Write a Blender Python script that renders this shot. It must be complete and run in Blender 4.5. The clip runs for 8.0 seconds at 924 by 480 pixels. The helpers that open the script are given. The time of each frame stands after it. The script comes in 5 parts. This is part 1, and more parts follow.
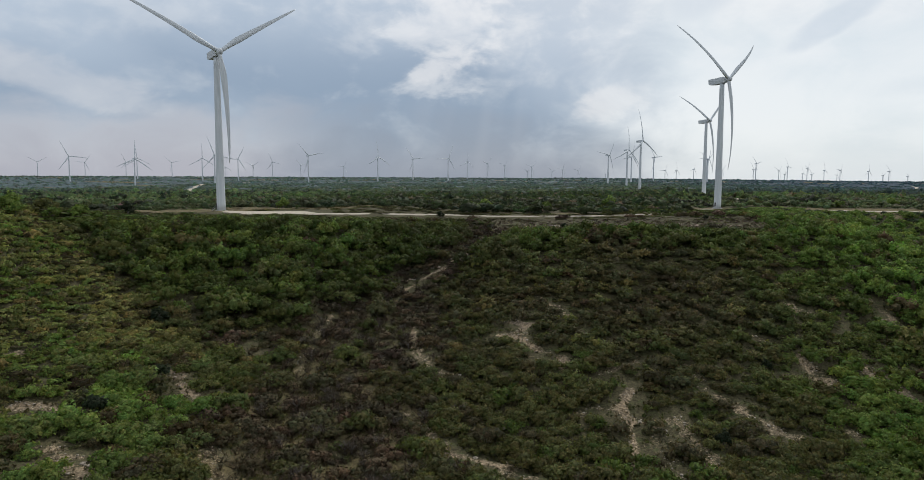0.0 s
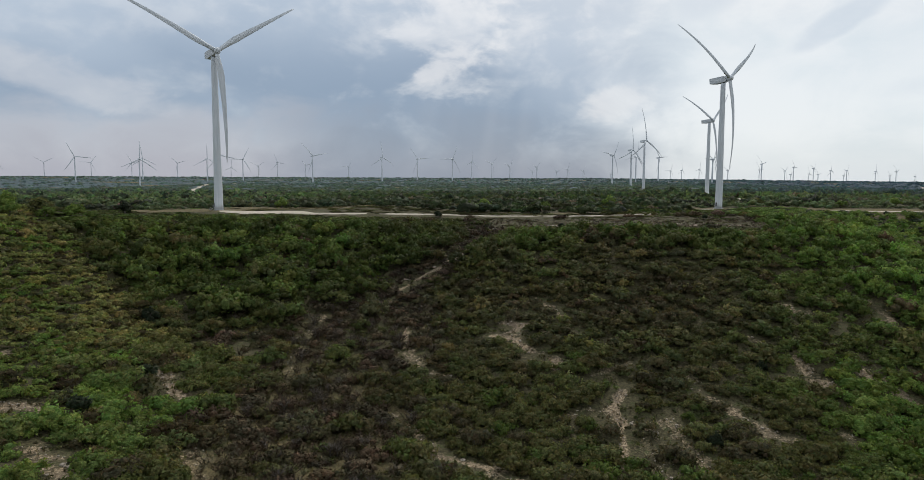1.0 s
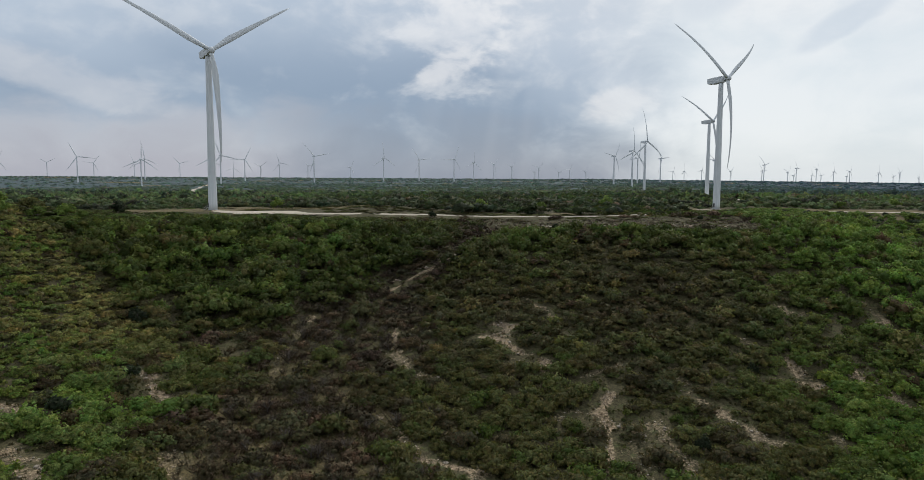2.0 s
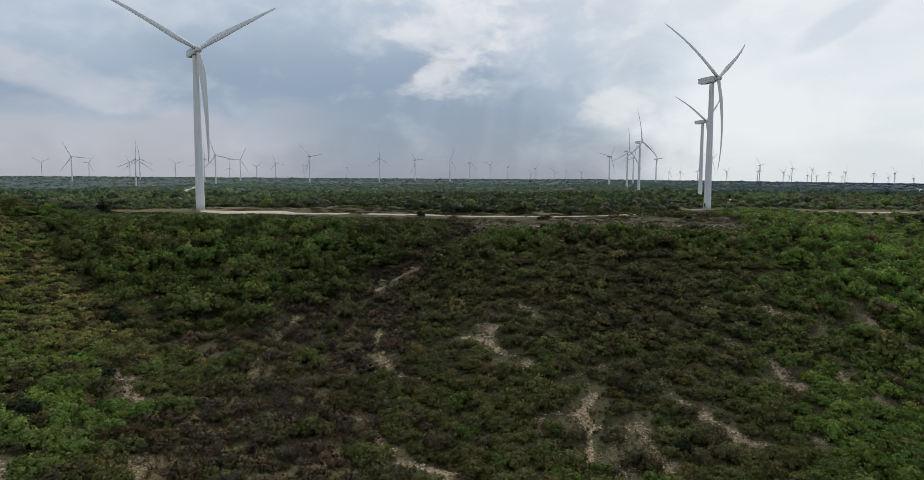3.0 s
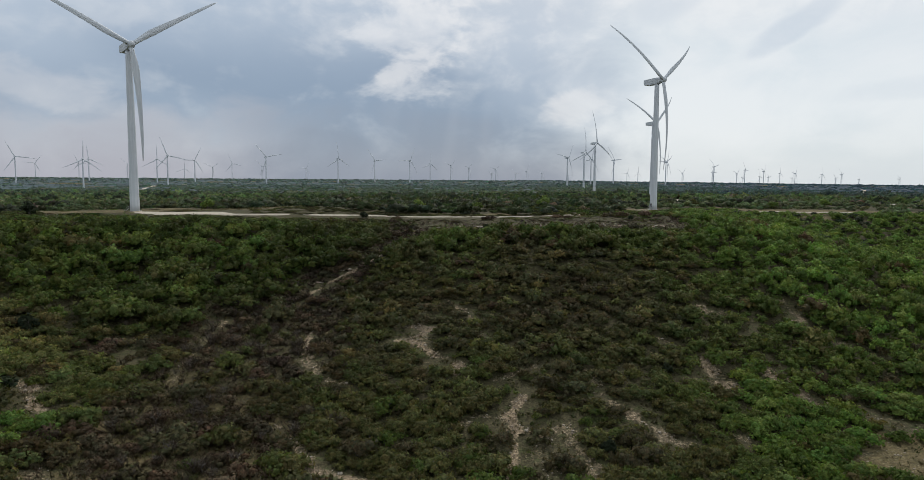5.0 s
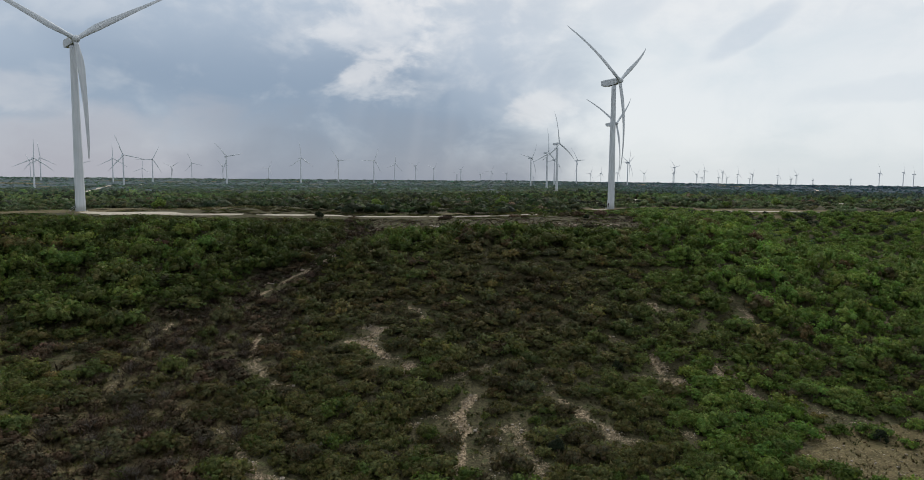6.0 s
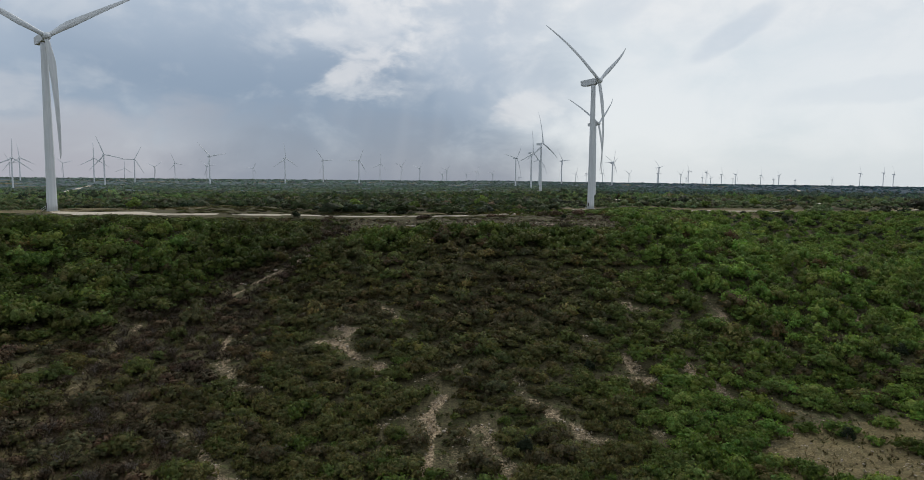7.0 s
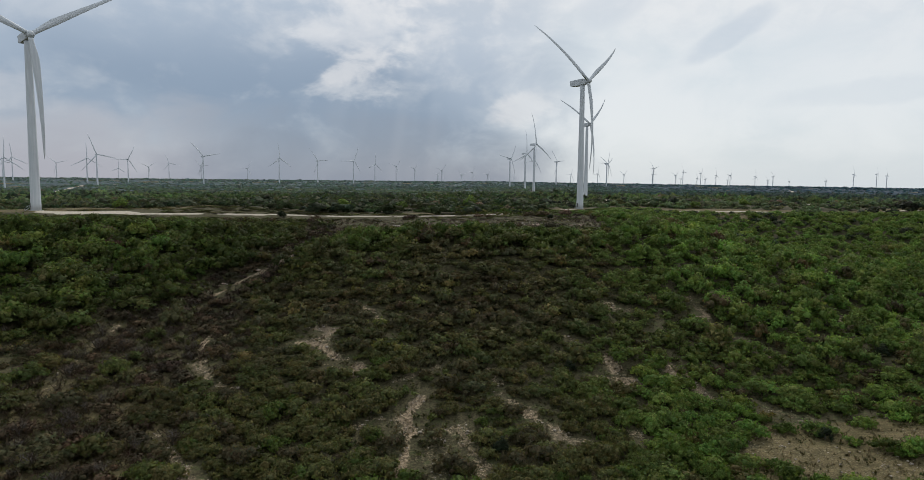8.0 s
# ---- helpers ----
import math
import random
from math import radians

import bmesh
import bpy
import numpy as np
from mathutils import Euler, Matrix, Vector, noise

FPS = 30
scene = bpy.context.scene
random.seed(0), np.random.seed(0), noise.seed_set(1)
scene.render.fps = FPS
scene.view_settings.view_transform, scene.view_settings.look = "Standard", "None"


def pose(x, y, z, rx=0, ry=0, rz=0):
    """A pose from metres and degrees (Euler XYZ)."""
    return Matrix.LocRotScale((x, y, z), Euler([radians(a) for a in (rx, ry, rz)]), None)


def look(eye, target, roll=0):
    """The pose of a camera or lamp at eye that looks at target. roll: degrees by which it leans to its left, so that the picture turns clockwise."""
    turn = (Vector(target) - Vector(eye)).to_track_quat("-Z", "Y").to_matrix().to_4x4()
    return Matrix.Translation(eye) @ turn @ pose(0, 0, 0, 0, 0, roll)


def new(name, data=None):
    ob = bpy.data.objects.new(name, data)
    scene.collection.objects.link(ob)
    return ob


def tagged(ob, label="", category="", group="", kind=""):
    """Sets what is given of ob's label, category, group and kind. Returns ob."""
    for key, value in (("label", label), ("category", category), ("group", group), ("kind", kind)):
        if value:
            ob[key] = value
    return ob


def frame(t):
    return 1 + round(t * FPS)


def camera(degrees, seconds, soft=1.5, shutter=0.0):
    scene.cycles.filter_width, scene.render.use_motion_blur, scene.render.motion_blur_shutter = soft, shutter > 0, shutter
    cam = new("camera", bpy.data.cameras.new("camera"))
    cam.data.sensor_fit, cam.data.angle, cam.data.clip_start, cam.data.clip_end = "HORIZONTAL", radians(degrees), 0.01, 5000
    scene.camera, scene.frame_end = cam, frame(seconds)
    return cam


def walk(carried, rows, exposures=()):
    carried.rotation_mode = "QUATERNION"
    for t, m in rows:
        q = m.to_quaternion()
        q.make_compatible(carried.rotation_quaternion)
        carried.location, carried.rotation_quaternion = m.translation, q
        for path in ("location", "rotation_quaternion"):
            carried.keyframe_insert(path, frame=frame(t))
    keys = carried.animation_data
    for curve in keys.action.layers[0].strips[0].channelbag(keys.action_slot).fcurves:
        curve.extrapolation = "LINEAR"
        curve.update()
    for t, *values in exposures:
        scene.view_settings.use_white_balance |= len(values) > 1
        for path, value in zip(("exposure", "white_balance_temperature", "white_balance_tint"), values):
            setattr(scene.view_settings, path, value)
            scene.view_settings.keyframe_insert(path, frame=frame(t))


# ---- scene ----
cam = camera(70.5, 8.0, soft=0.65)
PATH = [
    (0, (2.052, 0.934, 16.981), (1.822, 2.912, 16.79), 0.1),
    (0.5, (3.882, 1.889, 16.809), (3.643, 3.865, 16.619), 0.1),
    (1, (5.64, 2.936, 16.655), (5.394, 4.912, 16.465), 0.1),
    (2.5, (11.352, 6.068, 16.251), (11.097, 8.043, 16.064), 0.2),
    (3, (13.341, 7.082, 16.161), (13.096, 9.058, 15.974), 0.2),
    (3.5, (15.468, 8.235, 16.016), (15.238, 10.213, 15.831), 0.2),
    (4, (17.561, 9.276, 15.913), (17.349, 11.256, 15.728), 0.2),
    (4.5, (19.679, 10.322, 15.826), (19.498, 12.305, 15.642), 0.2),
    (6, (25.881, 12.86, 15.314), (25.854, 14.852, 15.132), 0.3),
    (6.5, (27.895, 13.414, 15.145), (27.895, 15.406, 14.964), 0.3),
    (7, (30.012, 13.935, 14.996), (30.026, 15.927, 14.815), 0.3),
    (7.5, (32.229, 14.377, 14.819), (32.251, 16.369, 14.639), 0.3),
    (8, (34.329, 14.73, 14.715), (34.356, 16.722, 14.536), 0.4),
]
walk(cam, [(t, look(eye, target, roll)) for t, eye, target, roll in PATH], [(0, 0.05), (3, 0.02), (5, 0.0), (8, -0.06)])

# ---- world, sun, exposure ----
SUN_HEIGHT, SUN_AZIMUTH = 42.0, 8.0  # degrees; azimuth to the right of straight ahead


def link(tree, a, b):
    tree.links.new(a, b)


def node(tree, kind, **values):
    made = tree.nodes.new(kind)
    for key, value in values.items():
        made.inputs[key].default_value = value
    return made


def maths(tree, op, a, b=None, c=None, clamp=False):
    made = tree.nodes.new("ShaderNodeMath")
    made.operation, made.use_clamp = op, clamp
    for i, value in enumerate((a, b, c)):
        if value is None:
            continue
        if isinstance(value, (int, float)):
            made.inputs[i].default_value = value
        else:
            link(tree, value, made.inputs[i])
    return made.outputs[0]


def mixed(tree, factor, a, b, blend="MIX"):
    made = tree.nodes.new("ShaderNodeMix")
    made.data_type, made.blend_type = "RGBA", blend
    for socket, value in ((made.inputs[0], factor), (made.inputs[6], a), (made.inputs[7], b)):
        if isinstance(value, (int, float)):
            socket.default_value = value
        elif isinstance(value, tuple):
            socket.default_value = (*value, 1)
        else:
            link(tree, value, socket)
    return made.outputs[2]


def ramp_between(tree, value, low, high):
    made = tree.nodes.new("ShaderNodeMapRange")
    made.interpolation_type = "SMOOTHSTEP"
    link(tree, value, made.inputs[0])
    made.inputs[1].default_value, made.inputs[2].default_value = low, high
    return made.outputs[0]


def noise_of(tree, vector, scale, detail=4.0, rough=0.55, warp=0.0):
    made = node(tree, "ShaderNodeTexNoise", Scale=scale, Detail=detail, Roughness=rough, Distortion=warp)
    if vector is not None:
        link(tree, vector, made.inputs["Vector"])
    return made.outputs["Fac"]


def make_world():
    world = bpy.data.worlds.new("sky")
    scene.world = world
    world.use_nodes = True
    tree = world.node_tree
    tree.nodes.clear()
    out = tree.nodes.new("ShaderNodeOutputWorld")
    sky = tree.nodes.new("ShaderNodeTexSky")
    sky.sky_type, sky.sun_disc = "NISHITA", False
    sky.sun_elevation, sky.sun_rotation = radians(SUN_HEIGHT), radians(SUN_AZIMUTH)
    clear = tree.nodes.new("ShaderNodeBackground")
    clear.inputs[1].default_value = 0.1
    link(tree, sky.outputs[0], clear.inputs[0])

    place = tree.nodes.new("ShaderNodeTexCoord").outputs["Generated"]
    parts = tree.nodes.new("ShaderNodeSeparateXYZ")
    link(tree, place, parts.inputs[0])
    dx, dy, dz = parts.outputs
    up = maths(tree, "MAXIMUM", dz, 0.0)
    side = maths(tree, "ARCTAN2", dx, dy)  # radians to the right of straight ahead
    flat = node(tree, "ShaderNodeMapping")
    flat.inputs["Scale"].default_value, flat.inputs["Location"].default_value = (1.0, 1.0, 1.7), (0.35, 0.1, 0.62)
    link(tree, place, flat.inputs[0])
    bank = noise_of(tree, flat.outputs[0], 2.6, 2, 0.45, 0.2)
    puffs = noise_of(tree, flat.outputs[0], 7.5, 5, 0.55, 0.35)
    tufts = noise_of(tree, flat.outputs[0], 19.0, 4, 0.55, 0.3)

    def around(value, amount, other):
        """value, pushed up and down by a cloud field."""
        return maths(tree, "ADD", value, maths(tree, "MULTIPLY_ADD", other, amount, -0.5 * amount))

    # heavy rain cloud ahead and to the left, paler and warmer towards the horizon
    heavy = mixed(tree, ramp_between(tree, bank, 0.40, 0.62), (0.25, 0.33, 0.445), (0.375, 0.455, 0.565))
    heavy = mixed(tree, maths(tree, "MULTIPLY", ramp_between(tree, around(puffs, 0.4, tufts), 0.48, 0.72), 0.35), heavy, (0.56, 0.605, 0.66))
    low = maths(tree, "SUBTRACT", 1.0, ramp_between(tree, around(around(up, 0.16, puffs), 0.14, bank), 0.01, 0.11))
    haze = mixed(tree, ramp_between(tree, side, -0.52, -0.28), (0.425, 0.43, 0.495), (0.235, 0.283, 0.37))
    heavy = mixed(tree, maths(tree, "MULTIPLY", low, 0.85), heavy, haze)
    lofty = maths(tree, "MULTIPLY", ramp_between(tree, around(up, 0.1, bank), 0.11, 0.25), 0.8)
    heavy = mixed(tree, lofty, heavy, (0.51, 0.59, 0.69))
    rim_light = maths(tree, "MULTIPLY", maths(tree, "MULTIPLY", low, maths(tree, "SUBTRACT", 1.0, low)), maths(tree, "SUBTRACT", 1.1, maths(tree, "MULTIPLY", ramp_between(tree, side, -0.5, -0.2), 1.1)))
    heavy = mixed(tree, rim_light, heavy, (0.66, 0.655, 0.68))
    # broken bright cloud high up, and a thin white veil to the right
    bright = mixed(tree, ramp_between(tree, around(puffs, 1.1, tufts), 0.30, 0.78), (0.45, 0.53, 0.635), (0.80, 0.81, 0.83))
    white = mixed(tree, ramp_between(tree, around(bank, 0.5, puffs), 0.36, 0.6), (0.66, 0.735, 0.79), (0.79, 0.83, 0.86))
    white = mixed(tree, maths(tree, "MULTIPLY", low, 0.7), white, (0.63, 0.70, 0.75))
    def spot(azimuth, height, wide, tall, lean, ragged):
        """One cloud of its own in the sky, 0 to 1: its middle in radians, its half sizes, how it leans."""
        off = maths(tree, "SUBTRACT", side, azimuth)
        rise = maths(tree, "SUBTRACT", maths(tree, "SUBTRACT", dz, height), maths(tree, "MULTIPLY", off, lean))
        far = maths(tree, "ADD", maths(tree, "POWER", maths(tree, "ABSOLUTE", maths(tree, "DIVIDE", off, wide)), 2.0), maths(tree, "POWER", maths(tree, "ABSOLUTE", maths(tree, "DIVIDE", rise, tall)), 2.0))
        return ramp_between(tree, around(around(maths(tree, "SUBTRACT", 1.0, far), ragged, puffs), ragged * 0.6, tufts), 0.0, 0.9)

    high = ramp_between(tree, around(around(up, 0.2, puffs), 0.12, bank), 0.125, 0.31)
    high = maths(tree, "MULTIPLY", high, maths(tree, "MULTIPLY_ADD", ramp_between(tree, around(side, 0.2, bank), -0.5, -0.16), 0.62, 0.38))
    veil = ramp_between(tree, around(side, 0.22, puffs), 0.02, 0.24)
    veil = maths(tree, "MULTIPLY", veil, maths(tree, "SUBTRACT", 1.0, maths(tree, "MULTIPLY", ramp_between(tree, side, 1.4, 2.3), 0.15)))
    # unseen bright sky added behind the camera to fill the shaded fronts
    veil = maths(tree, "MAXIMUM", veil, maths(tree, "MULTIPLY", ramp_between(tree, maths(tree, "MULTIPLY", side, -1.0), 1.1, 2.3), 0.85))
    cloud = mixed(tree, high, heavy, bright)
    cloud = mixed(tree, maths(tree, "MULTIPLY", spot(-0.145, 0.2, 0.085, 0.095, 0.2, 4.0), 0.3), cloud, (0.93, 0.92, 0.915))
    cloud = mixed(tree, maths(tree, "MULTIPLY", spot(-0.145, 0.17, 0.07, 0.03, 0.1, 4.4), 0.3), cloud, (0.95, 0.92, 0.9))
    cloud = mixed(tree, maths(tree, "MULTIPLY", spot(0.12, 0.115, 0.07, 0.03, 0.25, 2.6), 0.5), cloud, (0.88, 0.85, 0.84))
    cloud = mixed(tree, maths(tree, "MULTIPLY", spot(-0.66, 0.125, 0.16, 0.035, -0.25, 2.4), 0.45), cloud, (0.62, 0.63, 0.67))
    cloud = mixed(tree, veil, cloud, mixed(tree, maths(tree, "MULTIPLY", high, 0.35), white, bright))
    for azimuth, height, wide, tall, lean, share in ((0.39, 0.2, 0.06, 0.022, 0.45, 0.42), (0.23, 0.25, 0.06, 0.035, 0.3, 0.35), (0.62, 0.12, 0.2, 0.02, 0.05, 0.18)):
        cloud = mixed(tree, maths(tree, "MULTIPLY", spot(azimuth, height, wide, tall, lean, 2.4), share), cloud, (0.45, 0.545, 0.66))
    # shafts of sunlight that fan out below the bright gap
    fan = maths(tree, "DIVIDE", maths(tree, "SUBTRACT", side, 0.02), maths(tree, "SUBTRACT", 0.75, dz))
    line = tree.nodes.new("ShaderNodeCombineXYZ")
    link(tree, maths(tree, "MULTIPLY", fan, 5.0), line.inputs[0])
    shaft = ramp_between(tree, noise_of(tree, line.outputs[0], 1.6, 2, 0.6), 0.42, 0.68)
    reach = maths(tree, "MULTIPLY", maths(tree, "MULTIPLY", ramp_between(tree, side, -0.3, -0.02), maths(tree, "SUBTRACT", 1.0, ramp_between(tree, side, 0.08, 0.24))), maths(tree, "SUBTRACT", 1.0, ramp_between(tree, up, 0.1, 0.22)))
    cloud = mixed(tree, maths(tree, "MULTIPLY", maths(tree, "MULTIPLY", shaft, reach), 0.11), cloud, (0.72, 0.74, 0.78))
    # glow where the sun stands behind the deck
    aim = tree.nodes.new("ShaderNodeVectorMath")
    aim.operation = "DOT_PRODUCT"
    link(tree, place, aim.inputs[0])
    e, a = radians(SUN_HEIGHT), radians(SUN_AZIMUTH)
    aim.inputs[1].default_value = (math.sin(a) * math.cos(e), math.cos(a) * math.cos(e), math.sin(e))
    glow = ramp_between(tree, aim.outputs["Value"], 0.8, 1.0)
    cloud = mixed(tree, maths(tree, "MULTIPLY", glow, 0.5), cloud, (0.95, 0.93, 0.9))
    deck_light = tree.nodes.new("ShaderNodeBackground")
    deck_light.inputs[1].default_value = 1.0
    link(tree, cloud, deck_light.inputs[0])
    mix = tree.nodes.new("ShaderNodeMixShader")
    mix.inputs[0].default_value = 0.93
    link(tree, clear.outputs[0], mix.inputs[1])
    link(tree, deck_light.outputs[0], mix.inputs[2])
    link(tree, mix.outputs[0], out.inputs[0])


make_world()
sun_data = bpy.data.lights.new("sun", "SUN")
sun_data.energy, sun_data.angle, sun_data.color = 1.85, radians(10), (1.0, 0.95, 0.87)
sun = new("sun", sun_data)
e, a = radians(SUN_HEIGHT), radians(SUN_AZIMUTH)
sun.matrix_world = look((math.sin(a) * math.cos(e) * 300, math.cos(a) * math.cos(e) * 300, math.sin(e) * 300), (0, 0, 0))


# ---- materials ----
def material(name):
    made = bpy.data.materials.new(name)
    made.use_nodes = True
    tree = made.node_tree
    return made, tree, tree.nodes["Principled BSDF"]


def bump(tree, height, strength, distance, target):
    made = node(tree, "ShaderNodeBump", Strength=strength, Distance=distance)
    link(tree, height, made.inputs["Height"])
    link(tree, made.outputs[0], target.inputs["Normal"])


def where(tree):
    return tree.nodes.new("ShaderNodeTexCoord").outputs["Object"]


def foliage(name, through_light=0.36):
    """Leaves: the colour of the plant from its own tint, each spray a little lighter or darker."""
    made, tree, body = material(name)
    tint = tree.nodes.new("ShaderNodeAttribute")
    tint.attribute_name = "tint"
    each = tree.nodes.new("ShaderNodeNewGeometry").outputs["Random Per Island"]
    plant = tree.nodes.new("ShaderNodeObjectInfo").outputs["Random"]
    clump = noise_of(tree, where(tree), 1.7, 3, 0.7)
    light = maths(tree, "ADD", maths(tree, "MULTIPLY", each, 0.5), maths(tree, "MULTIPLY_ADD", plant, 0.2, 0.68))
    leaves = noise_of(tree, where(tree), 3.4, 3, 0.7)
    light = maths(tree, "MULTIPLY", light, maths(tree, "MULTIPLY_ADD", clump, 1.1, 0.46))
    light = maths(tree, "MULTIPLY", light, maths(tree, "MULTIPLY_ADD", ramp_between(tree, leaves, 0.3, 0.7), 0.75, 0.65))
    bump(tree, leaves, 1.0, 0.3, body)
    other = maths(tree, "FRACT", maths(tree, "MULTIPLY", each, 17.3))
    tone = tree.nodes.new("ShaderNodeCombineColor")
    link(tree, maths(tree, "MULTIPLY", light, maths(tree, "MULTIPLY_ADD", other, 0.36, 0.84)), tone.inputs[0])
    link(tree, light, tone.inputs[1])
    link(tree, maths(tree, "MULTIPLY", light, 0.9), tone.inputs[2])
    colour = mixed(tree, 1.0, tint.outputs["Color"], tone.outputs[0], "MULTIPLY")
    link(tree, colour, body.inputs["Base Color"])
    body.inputs["Roughness"].default_value = 0.65
    body.inputs["Specular IOR Level"].default_value = 0.07
    if through_light:
        leaf = tree.nodes.new("ShaderNodeBsdfTranslucent")
        link(tree, mixed(tree, 1.0, colour, (1.15, 1.25, 0.85), "MULTIPLY"), leaf.inputs[0])
        mix = tree.nodes.new("ShaderNodeMixShader")
        mix.inputs[0].default_value = through_light
        link(tree, body.outputs[0], mix.inputs[1])
        link(tree, leaf.outputs[0], mix.inputs[2])
        link(tree, mix.outputs[0], tree.nodes["Material Output"].inputs[0])
    return made


def bark_material():
    made, tree, body = material("bark")
    grain = noise_of(tree, where(tree), 6, 5)
    link(tree, mixed(tree, grain, (0.06, 0.05, 0.042), (0.16, 0.14, 0.12)), body.inputs["Base Color"])
    body.inputs["Roughness"].default_value = 0.9
    bump(tree, grain, 0.5, 0.05, body)
    return made


def paint_material():
    """Off-white gel coat of the turbines, a little streaked by rain."""
    made, tree, body = material("turbine_paint")
    stretch = node(tree, "ShaderNodeMapping")
    stretch.inputs["Scale"].default_value = (1.2, 1.2, 0.06)
    link(tree, where(tree), stretch.inputs[0])
    streak = noise_of(tree, stretch.outputs[0], 1.4, 5)
    blot = noise_of(tree, where(tree), 0.12, 3)
    colour = mixed(tree, ramp_between(tree, streak, 0.35, 0.7), (0.54, 0.575, 0.61), (0.635, 0.66, 0.69))
    colour = mixed(tree, maths(tree, "MULTIPLY", ramp_between(tree, blot, 0.45, 0.7), 0.25), colour, (0.47, 0.48, 0.485))
    link(tree, colour, body.inputs["Base Color"])
    body.inputs["Roughness"].default_value = 0.62
    body.inputs["Specular IOR Level"].default_value = 0.25
    return made


def plain_material(name, dark, light, scale, rough, metal=0.0, relief=0.0):
    made, tree, body = material(name)
    grain = noise_of(tree, where(tree), scale, 6, 0.6)
    link(tree, mixed(tree, ramp_between(tree, grain, 0.3, 0.7), dark, light), body.inputs["Base Color"])
    body.inputs["Roughness"].default_value = rough
    body.inputs["Metallic"].default_value = metal
    if relief:
        bump(tree, grain, 0.7, relief, body)
    return made


def ground_material():
    made, tree, body = material("ground")
    cover = tree.nodes.new("ShaderNodeAttribute")
    cover.attribute_name = "cover"
    split = tree.nodes.new("ShaderNodeSeparateColor")
    link(tree, cover.outputs["Color"], split.inputs[0])
    stony, grassy, hazy = split.outputs
    spot = where(tree)
    fine = noise_of(tree, spot, 1.3, 8, 0.65)
    broad = noise_of(tree, spot, 0.09, 5, 0.55)
    patch = noise_of(tree, spot, 0.35, 5, 0.6)
    litter = mixed(tree, ramp_between(tree, fine, 0.3, 0.7), (0.040, 0.037, 0.020), (0.088, 0.077, 0.040))
    litter = mixed(tree, ramp_between(tree, patch, 0.5, 0.7), litter, (0.062, 0.072, 0.028))
    stone = mixed(tree, ramp_between(tree, fine, 0.35, 0.65), (0.10, 0.074, 0.048), (0.34, 0.262, 0.178))
    stone = mixed(tree, ramp_between(tree, broad, 0.45, 0.65), stone, (0.135, 0.106, 0.075))
    grass = mixed(tree, ramp_between(tree, patch, 0.3, 0.7), (0.088, 0.072, 0.034), (0.155, 0.122, 0.064))
    grass = mixed(tree, ramp_between(tree, fine, 0.45, 0.8), grass, (0.085, 0.092, 0.04))
    # far wooded ground, with distance haze put into its colour
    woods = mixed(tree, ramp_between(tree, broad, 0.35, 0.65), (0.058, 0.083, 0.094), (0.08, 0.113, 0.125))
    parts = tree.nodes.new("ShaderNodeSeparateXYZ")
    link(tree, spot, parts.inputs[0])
    woods = mixed(tree, ramp_between(tree, parts.outputs[0], 100.0, 700.0), woods, (0.034, 0.058, 0.084))  # bluer, darker haze tone to the east, painted into the ground
    colour = mixed(tree, hazy, litter, woods)
    colour = mixed(tree, ramp_between(tree, maths(tree, "ADD", grassy, maths(tree, "MULTIPLY_ADD", patch, 0.6, -0.3)), 0.35, 0.65), colour, grass)
    edge = maths(tree, "ADD", stony, maths(tree, "MULTIPLY_ADD", fine, 0.9, -0.45))
    colour = mixed(tree, ramp_between(tree, edge, 0.45, 0.8), colour, stone)
    chips = ramp_between(tree, noise_of(tree, spot, 3.1, 2, 0.6), 0.56, 0.68)
    colour = mixed(tree, maths(tree, "MULTIPLY", chips, ramp_between(tree, edge, 0.3, 0.7)), colour, (0.44, 0.355, 0.26))
    speck = noise_of(tree, spot, 2.4, 3, 0.7)
    fleck = mixed(tree, ramp_between(tree, speck, 0.34, 0.62), (0.5, 0.48, 0.45), (1.25, 1.25, 1.2))
    colour = mixed(tree, 1.0, colour, fleck, "MULTIPLY")
    link(tree, colour, body.inputs["Base Color"])
    body.inputs["Roughness"].default_value = 0.95
    body.inputs["Specular IOR Level"].default_value = 0.15
    bump(tree, fine, 0.8, 0.25, body)
    return made


LEAF = foliage("leaves")
# more light let through, so far crowns look lit on both sides
FAR_LEAF = foliage("far_leaves", 0.5)
TWIG = foliage("twigs", 0.0)
BARK = bark_material()
PAINT = paint_material()
GROUND = ground_material()
GRAVEL = plain_material("caliche_gravel", (0.30, 0.255, 0.19), (0.50, 0.445, 0.36), 1.1, 0.95, 0.0, 0.05)
STONE = plain_material("limestone", (0.16, 0.13, 0.10), (0.38, 0.33, 0.265), 2.3, 0.9, 0.0, 0.06)
RUST_STONE = plain_material("rusty_limestone", (0.15, 0.10, 0.075), (0.34, 0.25, 0.19), 1.9, 0.9, 0.0, 0.06)
CONCRETE = plain_material("concrete", (0.30, 0.29, 0.27), (0.44, 0.43, 0.40), 1.7, 0.85, 0.0, 0.02)
STEEL = plain_material("galvanised_steel", (0.32, 0.33, 0.34), (0.46, 0.47, 0.48), 3.0, 0.5, 0.6)
DARK = plain_material("dark_rubber_and_grille", (0.03, 0.03, 0.032), (0.07, 0.07, 0.075), 5.0, 0.7)
DRY_GRASS = foliage("dry_grass", 0.15)

# ---- the land ----
def plateau_edge(x):
    return 238 + 0.08 * x


